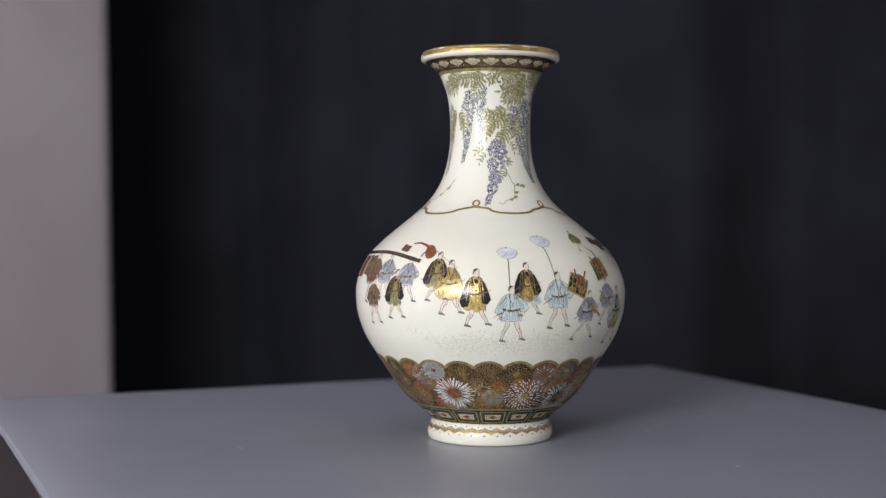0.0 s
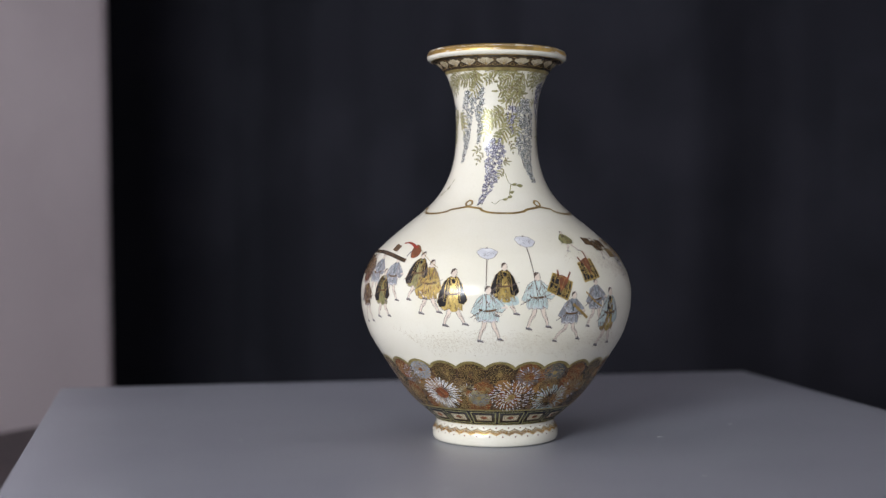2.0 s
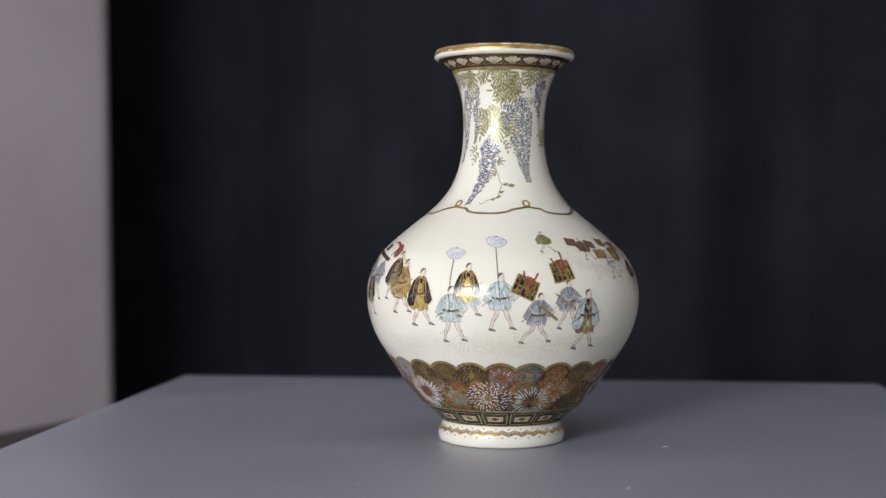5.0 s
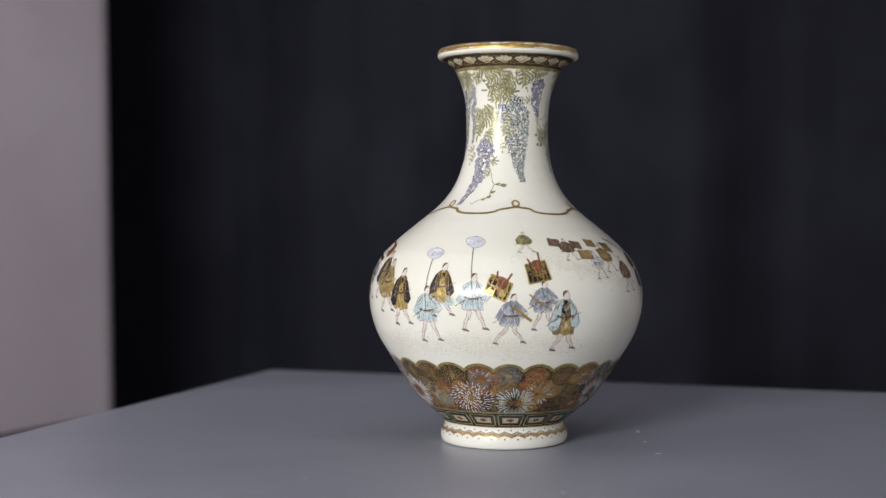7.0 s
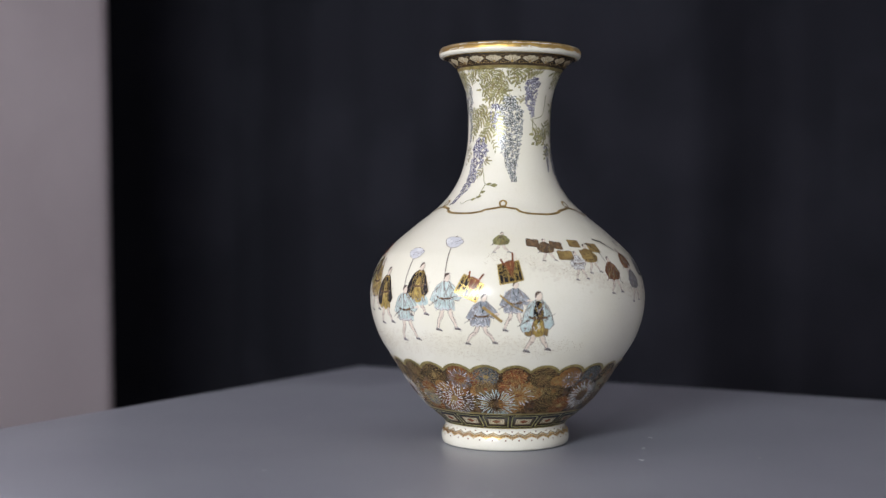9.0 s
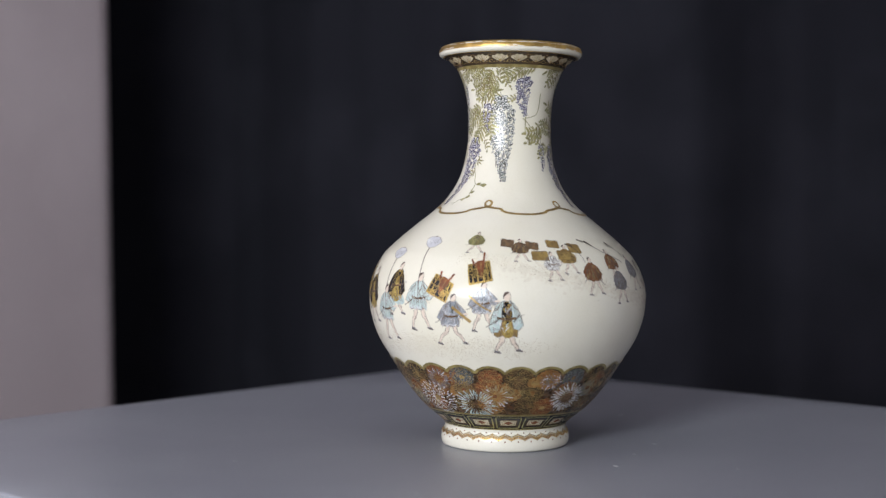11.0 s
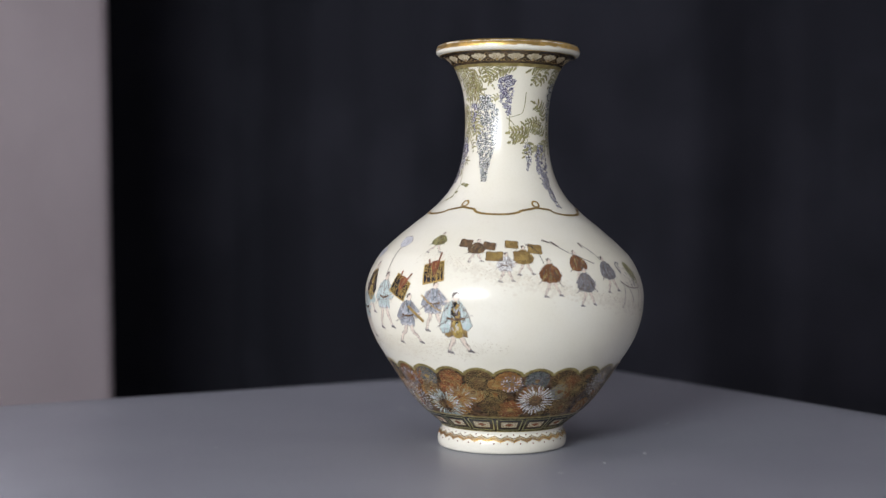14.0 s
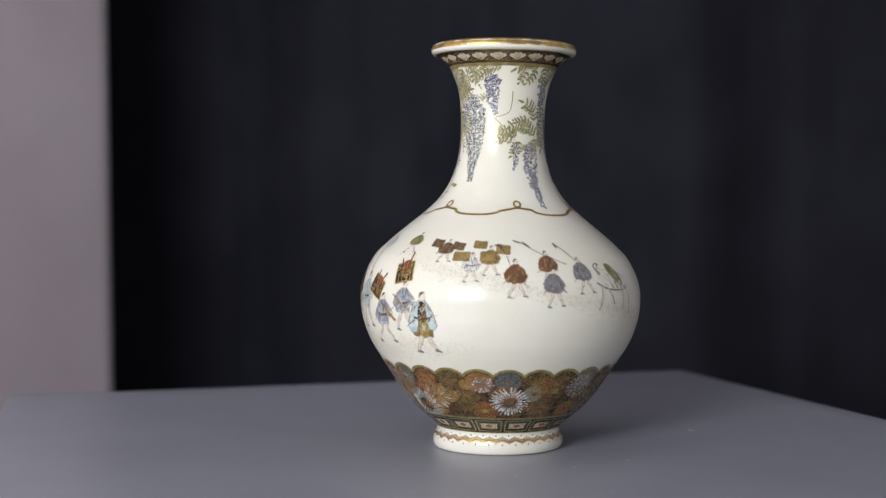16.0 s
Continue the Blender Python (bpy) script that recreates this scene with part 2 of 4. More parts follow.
# ---- the vase ----
PROFILE = ((0.0, 37.4), (0.6, 39.2), (2.5, 40.2), (5.0, 40.5), (8.0, 40.1), (10.0, 39.2), (11.3, 38.1), (13.0, 38.3), (15.0, 39.4), (17.9, 42.5), (25.0, 51.1),
           (33.6, 58.8), (44.3, 66.4), (56.2, 74.1), (62.8, 78.4), (70.6, 82.4), (82.3, 86.0), (91.8, 87.0), (99.4, 86.7), (108.9, 84.0), (119.4, 78.2), (125.2, 72.7),
           (131.4, 65.9), (138.7, 57.1), (145.6, 48.5), (152.9, 40.7), (160.6, 34.9), (168.3, 31.0), (177.4, 28.2), (185.8, 26.7), (194.2, 26.0), (205.2, 26.0),
           (215.0, 26.7), (224.1, 28.4), (231.8, 31.2), (236.0, 33.2), (240.0, 36.6), (242.4, 39.8), (243.3, 42.2))
LIP = ((243.8, 43.9), (244.4, 44.6), (245.8, 44.9), (247.6, 44.7), (249.3, 43.8), (250.1, 41.6))
INSIDE = ((249.5, 37.8), (246.0, 35.5), (240.0, 31.5), (228.0, 25.0), (205.0, 22.4), (180.0, 24.2), (162.0, 30.0), (145.0, 45.0), (125.0, 69.0), (95.0, 83.0), (60.0, 73.0), (30.0, 52.0), (20.0, 30.0), (16.0, 0.6))
LEAN_X, LEAN_Y = 0.0012, 0.0151


def spline(rows, z):
    """Radius at height z on the smooth outer wall, in millimetres."""
    k = 1
    while k < len(rows) - 1 and rows[k][0] < z:
        k += 1
    (za, ra), (zb, rb) = rows[k - 1], rows[k]

    def slope(i):
        if i == 0 or i == len(rows) - 1:
            j = max(1, i)
            return (rows[j][1] - rows[j - 1][1]) / (rows[j][0] - rows[j - 1][0])
        return (rows[i + 1][1] - rows[i - 1][1]) / (rows[i + 1][0] - rows[i - 1][0])
    h = zb - za
    u = min(1.0, max(0.0, (z - za) / h))
    return (2 * u**3 - 3 * u**2 + 1) * ra + (u**3 - 2 * u**2 + u) * h * slope(k - 1) + (3 * u**2 - 2 * u**3) * rb + (u**3 - u**2) * h * slope(k)


OUTER = PROFILE + LIP[:5]
TABLE_R = [spline(OUTER, i * 0.25) for i in range(997)]


def radius(z):
    i = min(995.0, max(0.0, z * 4))
    k = int(i)
    return TABLE_R[k] + (TABLE_R[k + 1] - TABLE_R[k]) * (i - k)


def leaned(x, y, z):
    """The pot leans a little; its foot ring stays flat. Millimetres in, metres out."""
    s = min(1.0, max(0.0, z / 30.0))
    return ((x + LEAN_X * z) / 1000, (y + LEAN_Y * z) / 1000, (z - s * (LEAN_X * x + LEAN_Y * y)) / 1000)


def on_vase(phi, z, lift=0.0):
    """A point of the outer wall: phi in degrees, z in millimetres, lift in millimetres along the normal."""
    r = radius(z)
    g = (radius(z + 0.4) - radius(z - 0.4)) / 0.8
    k = 1 / math.sqrt(1 + g * g)
    a = radians(phi)
    r, z = r + lift * k, z - lift * k * g
    return leaned(r * math.cos(a), r * math.sin(a), z)


vase = tagged(new("vase"), "ivory crackle-glazed bottle vase with gilt and enamel painting", "vase")


def lathe(name, rings, material, parent, label="", segments=192):
    verts, faces = [], []
    for r, z in rings:
        for i in range(segments):
            a = 2 * math.pi * i / segments
            verts.append(leaned(r * math.cos(a), r * math.sin(a), z))
    for j in range(len(rings) - 1):
        for i in range(segments):
            k = (i + 1) % segments
            faces.append((j * segments + i, j * segments + k, (j + 1) * segments + k, (j + 1) * segments + i))
    me = bpy.data.meshes.new(name)
    me.from_pydata(verts, [], faces)
    me.materials.append(material)
    me.polygons.foreach_set("use_smooth", [True] * len(me.polygons))
    ob = new(name, me)
    ob.parent = parent
    if label:
        tagged(ob, label)
    return ob


rings = [(0.0, 3.0), (33.0, 3.0), (34.5, 0.0)] + [(radius(z), z) for z in np.arange(0.0, 249.2, 0.75)] + [(r, z) for z, r in LIP[4:]] + [(r, z) for z, r in INSIDE]
lathe("body", rings, M["glaze"], vase)
rim = [(radius(z) + 0.06, z) for z in np.arange(245.9, 249.2, 0.3)] + [(43.88, 249.36), (41.62, 250.2), (37.75, 249.62), (36.2, 247.5)]
lathe("gilt_rim", rim, M["rim_gold"], vase, "rubbed gilt lip")


# ---- painting on the vase: thin enamel and gilding laid on the glaze ----
class Paint:
    """Collects flat shapes on the wall of the pot, each in an enamel, and makes them one mesh."""

    def __init__(self, seed=0):
        self.verts, self.faces, self.slots, self.used, self.lift = [], [], [], [], 0.10
        self.rng = random.Random(seed)
        self.pieces = []

    def piece(self, name, label=""):
        """Closes what has been laid so far as a piece of its own."""
        self.pieces.append((name, label, self.verts, self.faces, self.slots, self.used))
        self.verts, self.faces, self.slots, self.used = [], [], [], []

    def slot(self, enamel):
        if enamel not in self.used:
            self.used.append(enamel)
        return self.used.index(enamel)

    def up(self, d=0.025):
        self.lift += d

    def blob(self, outline, enamel, smooth=True, wobble=0.0):
        """A filled shape; outline in (phi, z), going round its middle."""
        pts = closed_curve(outline, 4) if smooth else densify(outline)
        if wobble:
            pts = [(p + self.rng.uniform(-wobble, wobble), z + self.rng.uniform(-wobble, wobble)) for p, z in pts]
        cp, cz = sum(p for p, z in pts) / len(pts), sum(z for p, z in pts) / len(pts)
        base, n, s = len(self.verts), len(pts), self.slot(enamel)
        self.verts.append(on_vase(cp, cz, self.lift))
        for k in (0.5, 1.0):
            for p, z in pts:
                self.verts.append(on_vase(cp + (p - cp) * k, cz + (z - cz) * k, self.lift if k < 1 else self.lift - 0.02))
        for i in range(n):
            j = (i + 1) % n
            self.faces += [(base, base + 1 + i, base + 1 + j), (base + 1 + i, base + 1 + n + i, base + 1 + n + j, base + 1 + j)]
            self.slots += [s, s]

    def stroke(self, line, widths, enamel, steps=5, curved=True):
        """A brush stroke through points (phi, z); widths in mm at its ends or one for all."""
        pts = open_curve(line, steps) if curved else densify(line, 1.5)
        w0, w1 = widths if isinstance(widths, tuple) else (widths, widths)
        base, n, s = len(self.verts), len(pts), self.slot(enamel)
        for i, (p, z) in enumerate(pts):
            a, b = pts[max(0, i - 1)], pts[min(n - 1, i + 1)]
            r = max(5.0, radius(z))
            g = (radius(z + 0.4) - radius(z - 0.4)) / 0.8
            m = math.sqrt(1 + g * g)
            dx, dy = radians(b[0] - a[0]) * r, (b[1] - a[1]) * m
            d = math.hypot(dx, dy) or 1.0
            w = (w0 + (w1 - w0) * i / max(1, n - 1)) / 2
            ox, oy = -dy / d * w, dx / d * w
            self.verts.append(on_vase(p + math.degrees(ox / r), z + oy / m, self.lift))
            self.verts.append(on_vase(p - math.degrees(ox / r), z - oy / m, self.lift))
        for i in range(n - 1):
            self.faces.append((base + 2 * i, base + 2 * i + 1, base + 2 * i + 3, base + 2 * i + 2))
            self.slots.append(s)

    def disc(self, phi, z, r, enamel, sides=6, squash=1.0):
        k = math.degrees(1 / max(5.0, radius(z)))
        g = (radius(z + 0.4) - radius(z - 0.4)) / 0.8
        m = math.sqrt(1 + g * g)
        base, s = len(self.verts), self.slot(enamel)
        turn = self.rng.random() * 6
        for i in range(sides):
            a = 2 * math.pi * i / sides + turn
            self.verts.append(on_vase(phi + r * math.cos(a) * k, z + r * squash * math.sin(a) / m, self.lift))
        self.faces.append(tuple(range(base, base + sides)))
        self.slots.append(s)

    def done(self, name, label="", stuff=False):
        ob = self.mesh(name, label, vase, stuff)
        for pname, plabel, self.verts, self.faces, self.slots, self.used in self.pieces:
            self.mesh(pname, plabel, ob)
        return ob

    def mesh(self, name, label, parent, stuff=False):
        me = bpy.data.meshes.new(name)
        me.from_pydata(self.verts, [], self.faces)
        for e in self.used:
            me.materials.append(M[e])
        me.polygons.foreach_set("material_index", self.slots)
        me.polygons.foreach_set("use_smooth", [True] * len(self.faces))
        bm = bmesh.new()
        bm.from_mesh(me)
        for f in bm.faces:
            c = f.calc_center_median()
            if f.normal.dot(Vector((c.x, c.y, 0))) < 0:
                f.normal_flip()
        bm.to_mesh(me)
        bm.free()
        ob = new(name, me)
        ob.parent = parent
        if label:
            tagged(ob, label)
        if stuff:
            tagged(ob, kind="stuff")
        return ob


def catmull(a, b, c, d, u):
    return tuple(0.5 * (2 * q + (r - p) * u + (2 * p - 5 * q + 4 * r - s) * u * u + (3 * q - p - 3 * r + s) * u**3) for p, q, r, s in zip(a, b, c, d))


def closed_curve(pts, steps):
    n = len(pts)
    return [catmull(pts[i - 1], pts[i], pts[(i + 1) % n], pts[(i + 2) % n], k / steps) for i in range(n) for k in range(steps)]


def open_curve(pts, steps):
    q = [pts[0]] + list(pts) + [pts[-1]]
    return [catmull(q[i], q[i + 1], q[i + 2], q[i + 3], k / steps) for i in range(len(pts) - 1) for k in range(steps)] + [tuple(pts[-1])]


def densify(pts, every=2.0):
    out = []
    for i, a in enumerate(pts):
        b = pts[(i + 1) % len(pts)]
        if every == 1.5 and i == len(pts) - 1:
            out.append(a)
            break
        n = max(1, int(math.hypot((b[0] - a[0]) * 1.2, b[1] - a[1]) / every) + 1)
        out += [(a[0] + (b[0] - a[0]) * k / n, a[1] + (b[1] - a[1]) * k / n) for k in range(n)]
    return out


def local(phi, z, tilt=0.0):
    """Turns millimetres beside and above a point of the wall into (phi, z)."""
    k = math.degrees(1 / radius(z))
    c, s = math.cos(radians(tilt)), math.sin(radians(tilt))
    return lambda a, b: (phi + (a * c + b * s) * k, z + b * c - a * s)


# bands: gilt lines, collar, key border, foot border
def band(name, z0, z1, enamel, label, lift=0.08, step=0.8):
    rows = []
    n = max(2, int((z1 - z0) / step) + 1)
    for i in range(n + 1):
        z = z0 + (z1 - z0) * i / n
        g = (radius(z + 0.4) - radius(z - 0.4)) / 0.8
        k = 1 / math.sqrt(1 + g * g)
        rows.append((radius(z) + lift * k, z - lift * k * g))
    return lathe(name, rows, M[enamel], vase, label)


band("collar_band", 236.2, 243.1, "dark", "dark brown painted collar under the lip", lift=0.09, step=0.5)
band("gilt_line", 234.6, 236.4, "edge", "gilt line round the neck", lift=0.12, step=0.5)
band("gilt_line", 243.1, 243.4, "gold", "thin gilt line under the lip", lift=0.12, step=0.2)
for i in range(20):
    pt = Paint(i)
    phi = -90 + 18 * i
    pt.up(0.05)
    f = local(phi, 239.9)
    pt.blob([f(-4.9, 0.3), f(-4.1, 1.5), f(-2.8, 1.3), f(-1.5, 2.1), f(0, 1.8), f(1.5, 2.1), f(2.8, 1.3), f(4.1, 1.5), f(4.9, 0.3), f(3.0, -0.7), f(1.2, -1.6), f(0, -2.1), f(-1.2, -1.6), f(-3.0, -0.7)], "cream")
    pt.up()
    for a in (-3.4, -1.8, 0, 1.8, 3.4):
        pt.stroke([f(a * 0.3, -1.3), f(a, 1.0 - abs(a) * 0.1)], 0.2, "brown", 2)
    pt.blob([f(-1.0, -1.4), f(0, -0.5), f(1.0, -1.4), f(0, -2.0)], "ochre")
    for a in (-5.75, 5.75):
        for b in (-1.9, 1.9):
            pt.stroke([f(a + 1.5 * math.cos(q) * (0.5 + q / 8), b * 0.75 + 0.9 * math.sin(q) * (0.5 + q / 8)) for q in np.arange(0, 6.0, 0.9)], 0.26, "ochre", 2)
    for a in (-4.0, -2.4, 2.4, 4.0):
        pt.disc(*f(a, -1.9), 0.36, "gold", 5)
    pt.done("painted_shell", "cream shell motif on the collar")

band("key_ground", 14.4, 23.6, "black", "black ground of the key border", lift=0.08)
band("gilt_line", 23.7, 24.9, "edge", "olive gilt line over the key border", lift=0.13, step=0.4)
band("gilt_line", 13.8, 14.4, "edge", "olive gilt line under the key border", lift=0.13, step=0.4)
for i in range(17):
    pt = Paint(i)
    pt.up(0.04)
    w = 10.8 if i < 13 else 9.9
    c = -185.7 + 21.6 * (i + 0.5) if i < 13 else 95.1 + 19.8 * (i - 12.5)
    for inset, width, enamel in ((1.5, 0.75, "olive"),):
        a, z0, z1 = w - inset, 15.3, 22.7
        pt.stroke([(c - a, z0), (c + a, z0)], width, enamel, curved=False)
        pt.stroke([(c - a, z1), (c + a, z1)], width, enamel, curved=False)
        pt.stroke([(c - a, z0), (c - a, z1)], width, enamel, curved=False)
        pt.stroke([(c + a, z0), (c + a, z1)], width, enamel, curved=False)
    pt.up()
    a, z0, z1 = w - 4.4, 17.1, 20.9
    pt.blob([(c - a, z0), (c + a, z0), (c + a, z1), (c - a, z1)], "cream", smooth=False)
    pt.up()
    pt.stroke([(c - a, z0), (c + a, z0), (c + a, z1), (c - a, z1), (c - a, z0)], 0.4, "brown", curved=False)
    pt.stroke([(c - a + 1.4, z0 + 0.8), (c + a - 1.4, z0 + 0.8), (c + a - 1.4, z1 - 0.8), (c - a + 1.4, z1 - 0.8), (c - a + 1.4, z0 + 0.8)], 0.25, "brown", curved=False)
    pt.up(0.01)
    pt.blob([(c - a * 0.6, 19.0), (c, z0 + 0.7), (c + a * 0.6, 19.0), (c, z1 - 0.7)], "rust", smooth=False)
    pt.done("key_panel", "cream panel with a rust lozenge")

pt = Paint(3)
for k, (dz, enamel, w) in enumerate(((0.95, "loop", 0.55), (0.15, "rim_gold", 0.65), (-0.4, "rust", 0.28), (-0.9, "rim_gold", 0.55))):
    pt.up(0.012)
    pt.stroke([(-90 + i * 360 / 62, 9.4 + dz + (0.75 if i % 2 else -0.75)) for i in range(62 + 1)], w, enamel, curved=False)
for i in range(31):
    p = -90 + i * 360 / 31
    for q, z, r in ((0.0, 11.9, 0.5), (0.5, 6.8, 0.5), (0.5, 11.5, 0.3), (0.0, 7.3, 0.3)):
        pt.disc(p + q * 360 / 31, z, r, "rust" if r > 0.3 else "loop", 6)
pt.done("foot_border", "gilt and rust zigzag border on the foot")

# the looped gilt line on the shoulder
pt = Paint(4)
line = []
for i in range(6):
    p = -102.5 + 59.8 * i if i < 5 else -102.5 + 299.5
    line += [(p, 149.1), (p + 5, 148.6), (p + 11, 147.9), (p + 13, 146.6), (p + 19, 145.4), (p + 28, 145.0), (p + 37, 145.2), (p + 44, 146.2), (p + 47, 147.3), (p + 54, 148.3)]
line.append((-102.5 + 360, 149.1))
pt.stroke(line, 1.75, "loop", 5)
for i in range(6):
    p = -102.5 + 60 * i
    f = local(p, 151.3)
    pt.stroke([f(2.0 * math.cos(radians(a)), 1.75 * math.sin(radians(a))) for a in range(-90, 271, 30)], 1.3, "loop", 2)
pt.done("looped_line", "looped ochre gilt line round the shoulder")


# flower border round the lower body
LOBE, LOBE_AT = 14.4, -98.6


def border_top(phi):
    u = ((phi - LOBE_AT) / LOBE) % 1.0
    return 51.9 + 3.9 * math.sin(math.pi * u) ** 0.75


rows, cols = 20, 500
verts, faces = [], []
for i in range(cols):
    phi = 360 * i / cols
    for j in range(rows + 1):
        z = 24.4 + (border_top(phi) - 24.4) * j / rows
        verts.append(on_vase(phi, z, 0.08))
for i in range(cols):
    k = (i + 1) % cols
    for j in range(rows):
        faces.append((i * (rows + 1) + j, k * (rows + 1) + j, k * (rows + 1) + j + 1, i * (rows + 1) + j + 1))
me = bpy.data.meshes.new("flower_border")
me.from_pydata(verts, [], faces)
me.materials.append(M["border"])
me.polygons.foreach_set("use_smooth", [True] * len(me.polygons))
ob = new("flower_border", me)
ob.parent = vase
tagged(ob, "dark brown and gold ground of the scalloped flower border")


def flower(phi, z, r, petal, centre, vein="ochre", n=18, seed=0, style="full", tall=0.78):
    """A chrysanthemum head, clipped by the border's scalloped edge: full (overlapping rings of outlined petals), daisy (long thin petals) or broken (short dashes)."""
    pt = Paint(seed)
    pt.lift = 0.115 + 0.012 * (seed % 7) + (0.14 if style != "full" else 0)
    rng = pt.rng
    k = math.degrees(1 / radius(z))

    def at(d, a):
        p, q = phi + d * math.cos(a) * k, z + d * math.sin(a) * tall
        return p, max(24.8, min(border_top(p) - 0.9, q))
    eye = 0.0
    if style == "full":
        pt.blob([at(r * (1.0 if i % 2 else 0.9), math.pi * i / n) for i in range(2 * n)], petal, smooth=False)
        pt.up(0.012)
        for m, d in enumerate((0.92, 0.70, 0.48, 0.30)):
            count = max(7, int(n * (0.45 + 0.6 * d)))
            off = rng.random()
            for i in range(count):
                a, b = 2 * math.pi * (i + off) / count, 2 * math.pi * (i + 1 + off) / count
                wob = rng.uniform(-0.04, 0.04)
                pt.stroke([at(r * (d - 0.15), a), at(r * (d - 0.02 + wob), a * 0.8 + b * 0.2), at(r * (d + 0.06 + wob), (a + b) / 2), at(r * (d - 0.02 + wob), a * 0.2 + b * 0.8), at(r * (d - 0.15), b)], rng.uniform(0.16, 0.32), vein, 2)
                if rng.random() < 0.5:
                    pt.stroke([at(r * (d - 0.13), (a + b) / 2), at(r * (d + 0.02), (a + b) / 2)], 0.16, vein, 2)
        eye = 0.2
    elif style == "daisy":
        n = int(n * 1.3)
        for m in range(3):
            for i in range(n):
                a = 2 * math.pi * (i + m / 3 + rng.uniform(-0.25, 0.25)) / n
                d0, d1 = r * (0.34 + 0.13 * m), r * (0.72 + 0.15 * m) * rng.uniform(0.88, 1.06)
                w = rng.uniform(0.20, 0.40) * (1 if r > 7 else 0.75)
                dw = w / max(d1, 0.1)
                pt.blob([at(d0, a), at((d0 + d1) / 2, a - dw * 0.9), at(d1 * 0.95, a - dw), at(d1, a), at(d1 * 0.95, a + dw), at((d0 + d1) / 2, a + dw * 0.9)], petal if rng.random() < 0.85 else "lilac")
        eye = 0.33
    else:
        for m in range(5):
            for i in range(int(n * (0.55 + 0.13 * m))):
                a = 2 * math.pi * (i + rng.uniform(-0.35, 0.35)) / int(n * (0.55 + 0.13 * m))
                d0 = r * (0.20 + 0.165 * m + rng.uniform(-0.05, 0.05))
                pt.stroke([at(d0, a), at(d0 + r * 0.06, a + 0.02), at(d0 + r * rng.uniform(0.09, 0.15), a + 0.05)], (rng.uniform(0.3, 0.6), rng.uniform(0.5, 0.85)), petal if rng.random() < 0.7 else "lilac", 2)
        eye = 0.15
    pt.up(0.03)
    if centre:
        pt.blob([at(r * eye, 2 * math.pi * i / 10) for i in range(10)], centre)
        pt.up()
        for i in range(12):
            pt.disc(*at(r * eye * rng.uniform(0.1, 0.95), rng.uniform(0, 6.28)), 0.22, "ochre", 5)
    return pt.done("painted_flower", {"white": "white chrysanthemum with an eye", "lilac": "lilac-white chrysanthemum", "aqua": "pale blue chrysanthemum"}.get(petal, "%s painted flower head" % {"rust": "iron-red", "ochre": "ochre", "olive": "olive-gold", "slate": "slate-blue", "grey": "grey", "brown": "brown", "blue": "grey-blue", "dark": "dark brown", "orange": "orange"}.get(petal, petal)))


rng = random.Random(21)
# one head in each scallop, then the heads of the middle and lower rows
tops = ("rust", "dark", "rust", "blue", "dark", "dark", "dark", "rust", "slate", "rust", "dark", "orange", "slate", "dark", "dark", "grey", "dark", "rust", "dark", "brown", "slate", "dark", "rust", "dark", "brown")
for i, tint in enumerate(tops):
    flower(-170.6 + 14.4 * (i + 0.5), 48.8 + rng.uniform(-1.0, 0.8), rng.uniform(7.6, 8.8), tint, rng.choice(["rust", "ochre", "brown"]), vein=rng.choice(["ochre", "loop", "ochre"]) if tint != "slate" else "grey", n=rng.choice([15, 18, 21]), seed=100 + i)
tints = ["rust", "dark", "brown", "orange", "dark", "grey", "brown", "dark", "rust"]
for row, (zc, step) in enumerate(((40.0, 15.0), (30.5, 17.2))):
    for i in range(round(360 / step)):
        flower(-180 + step * (i + rng.uniform(0.2, 0.8)), zc + rng.uniform(-2, 2), rng.uniform(6.6, 8.6), rng.choice(tints), rng.choice(["ochre", "rust", "brown", "orange"]),
               vein=rng.choice(["ochre", "loop", "olive", "ochre"]), n=rng.choice([14, 17, 20]), seed=200 + 100 * row + i)
for phi, z, r, petal, centre, n, style in ((-92, 29.6, 10.5, "rust", None, 22, "full"), (-121, 28.0, 7.5, "rust", None, 18, "full"), (-52.4, 38.5, 6.5, "orange", "ochre", 15, "full"), (-75, 41.0, 5.0, "orange", "rust", 14, "full"), (-32, 37.0, 7.5, "orange", "rust", 18, "full"),
                                           (-32, 37.0, 10.0, "khaki", None, 12, "daisy"), (-50.5, 47.5, 9.0, "rust", None, 20, "full"), (-12, 46.0, 4.2, "orange", "ochre", 12, "full"), (28, 44, 9.5, "rust", None, 20, "full"), (-136, 35, 8.0, "rust", None, 18, "full"),
                                           (-112, 35.0, 13.0, "white", "rust", 24, "daisy"), (-69.5, 33.6, 13.5, "white", "ochre", 30, "broken"), (-44, 31.0, 12.5, "aqua", None, 19, "daisy"), (11, 35.5, 11.5, "white", "brown", 20, "daisy"), (50, 44.5, 9.5, "white", None, 20, "broken"),
                                           (-129, 46.0, 8.0, "blue", "slate", 18, "broken"), (-62, 46.6, 8.5, "grey", None, 16, "daisy"), (-95, 37.5, 6.0, "khaki", None, 12, "daisy"), (-3, 46.5, 7.0, "grey", None, 22, "broken"), (84, 36, 9.0, "white", "rust", 20, "daisy"), (-84, 38.0, 2.6, "khaki", "cream", 9, "full")):
    flower(phi, z, r, petal, centre, n=n, seed=int(phi) + 500, style=style)
pt = Paint(31)
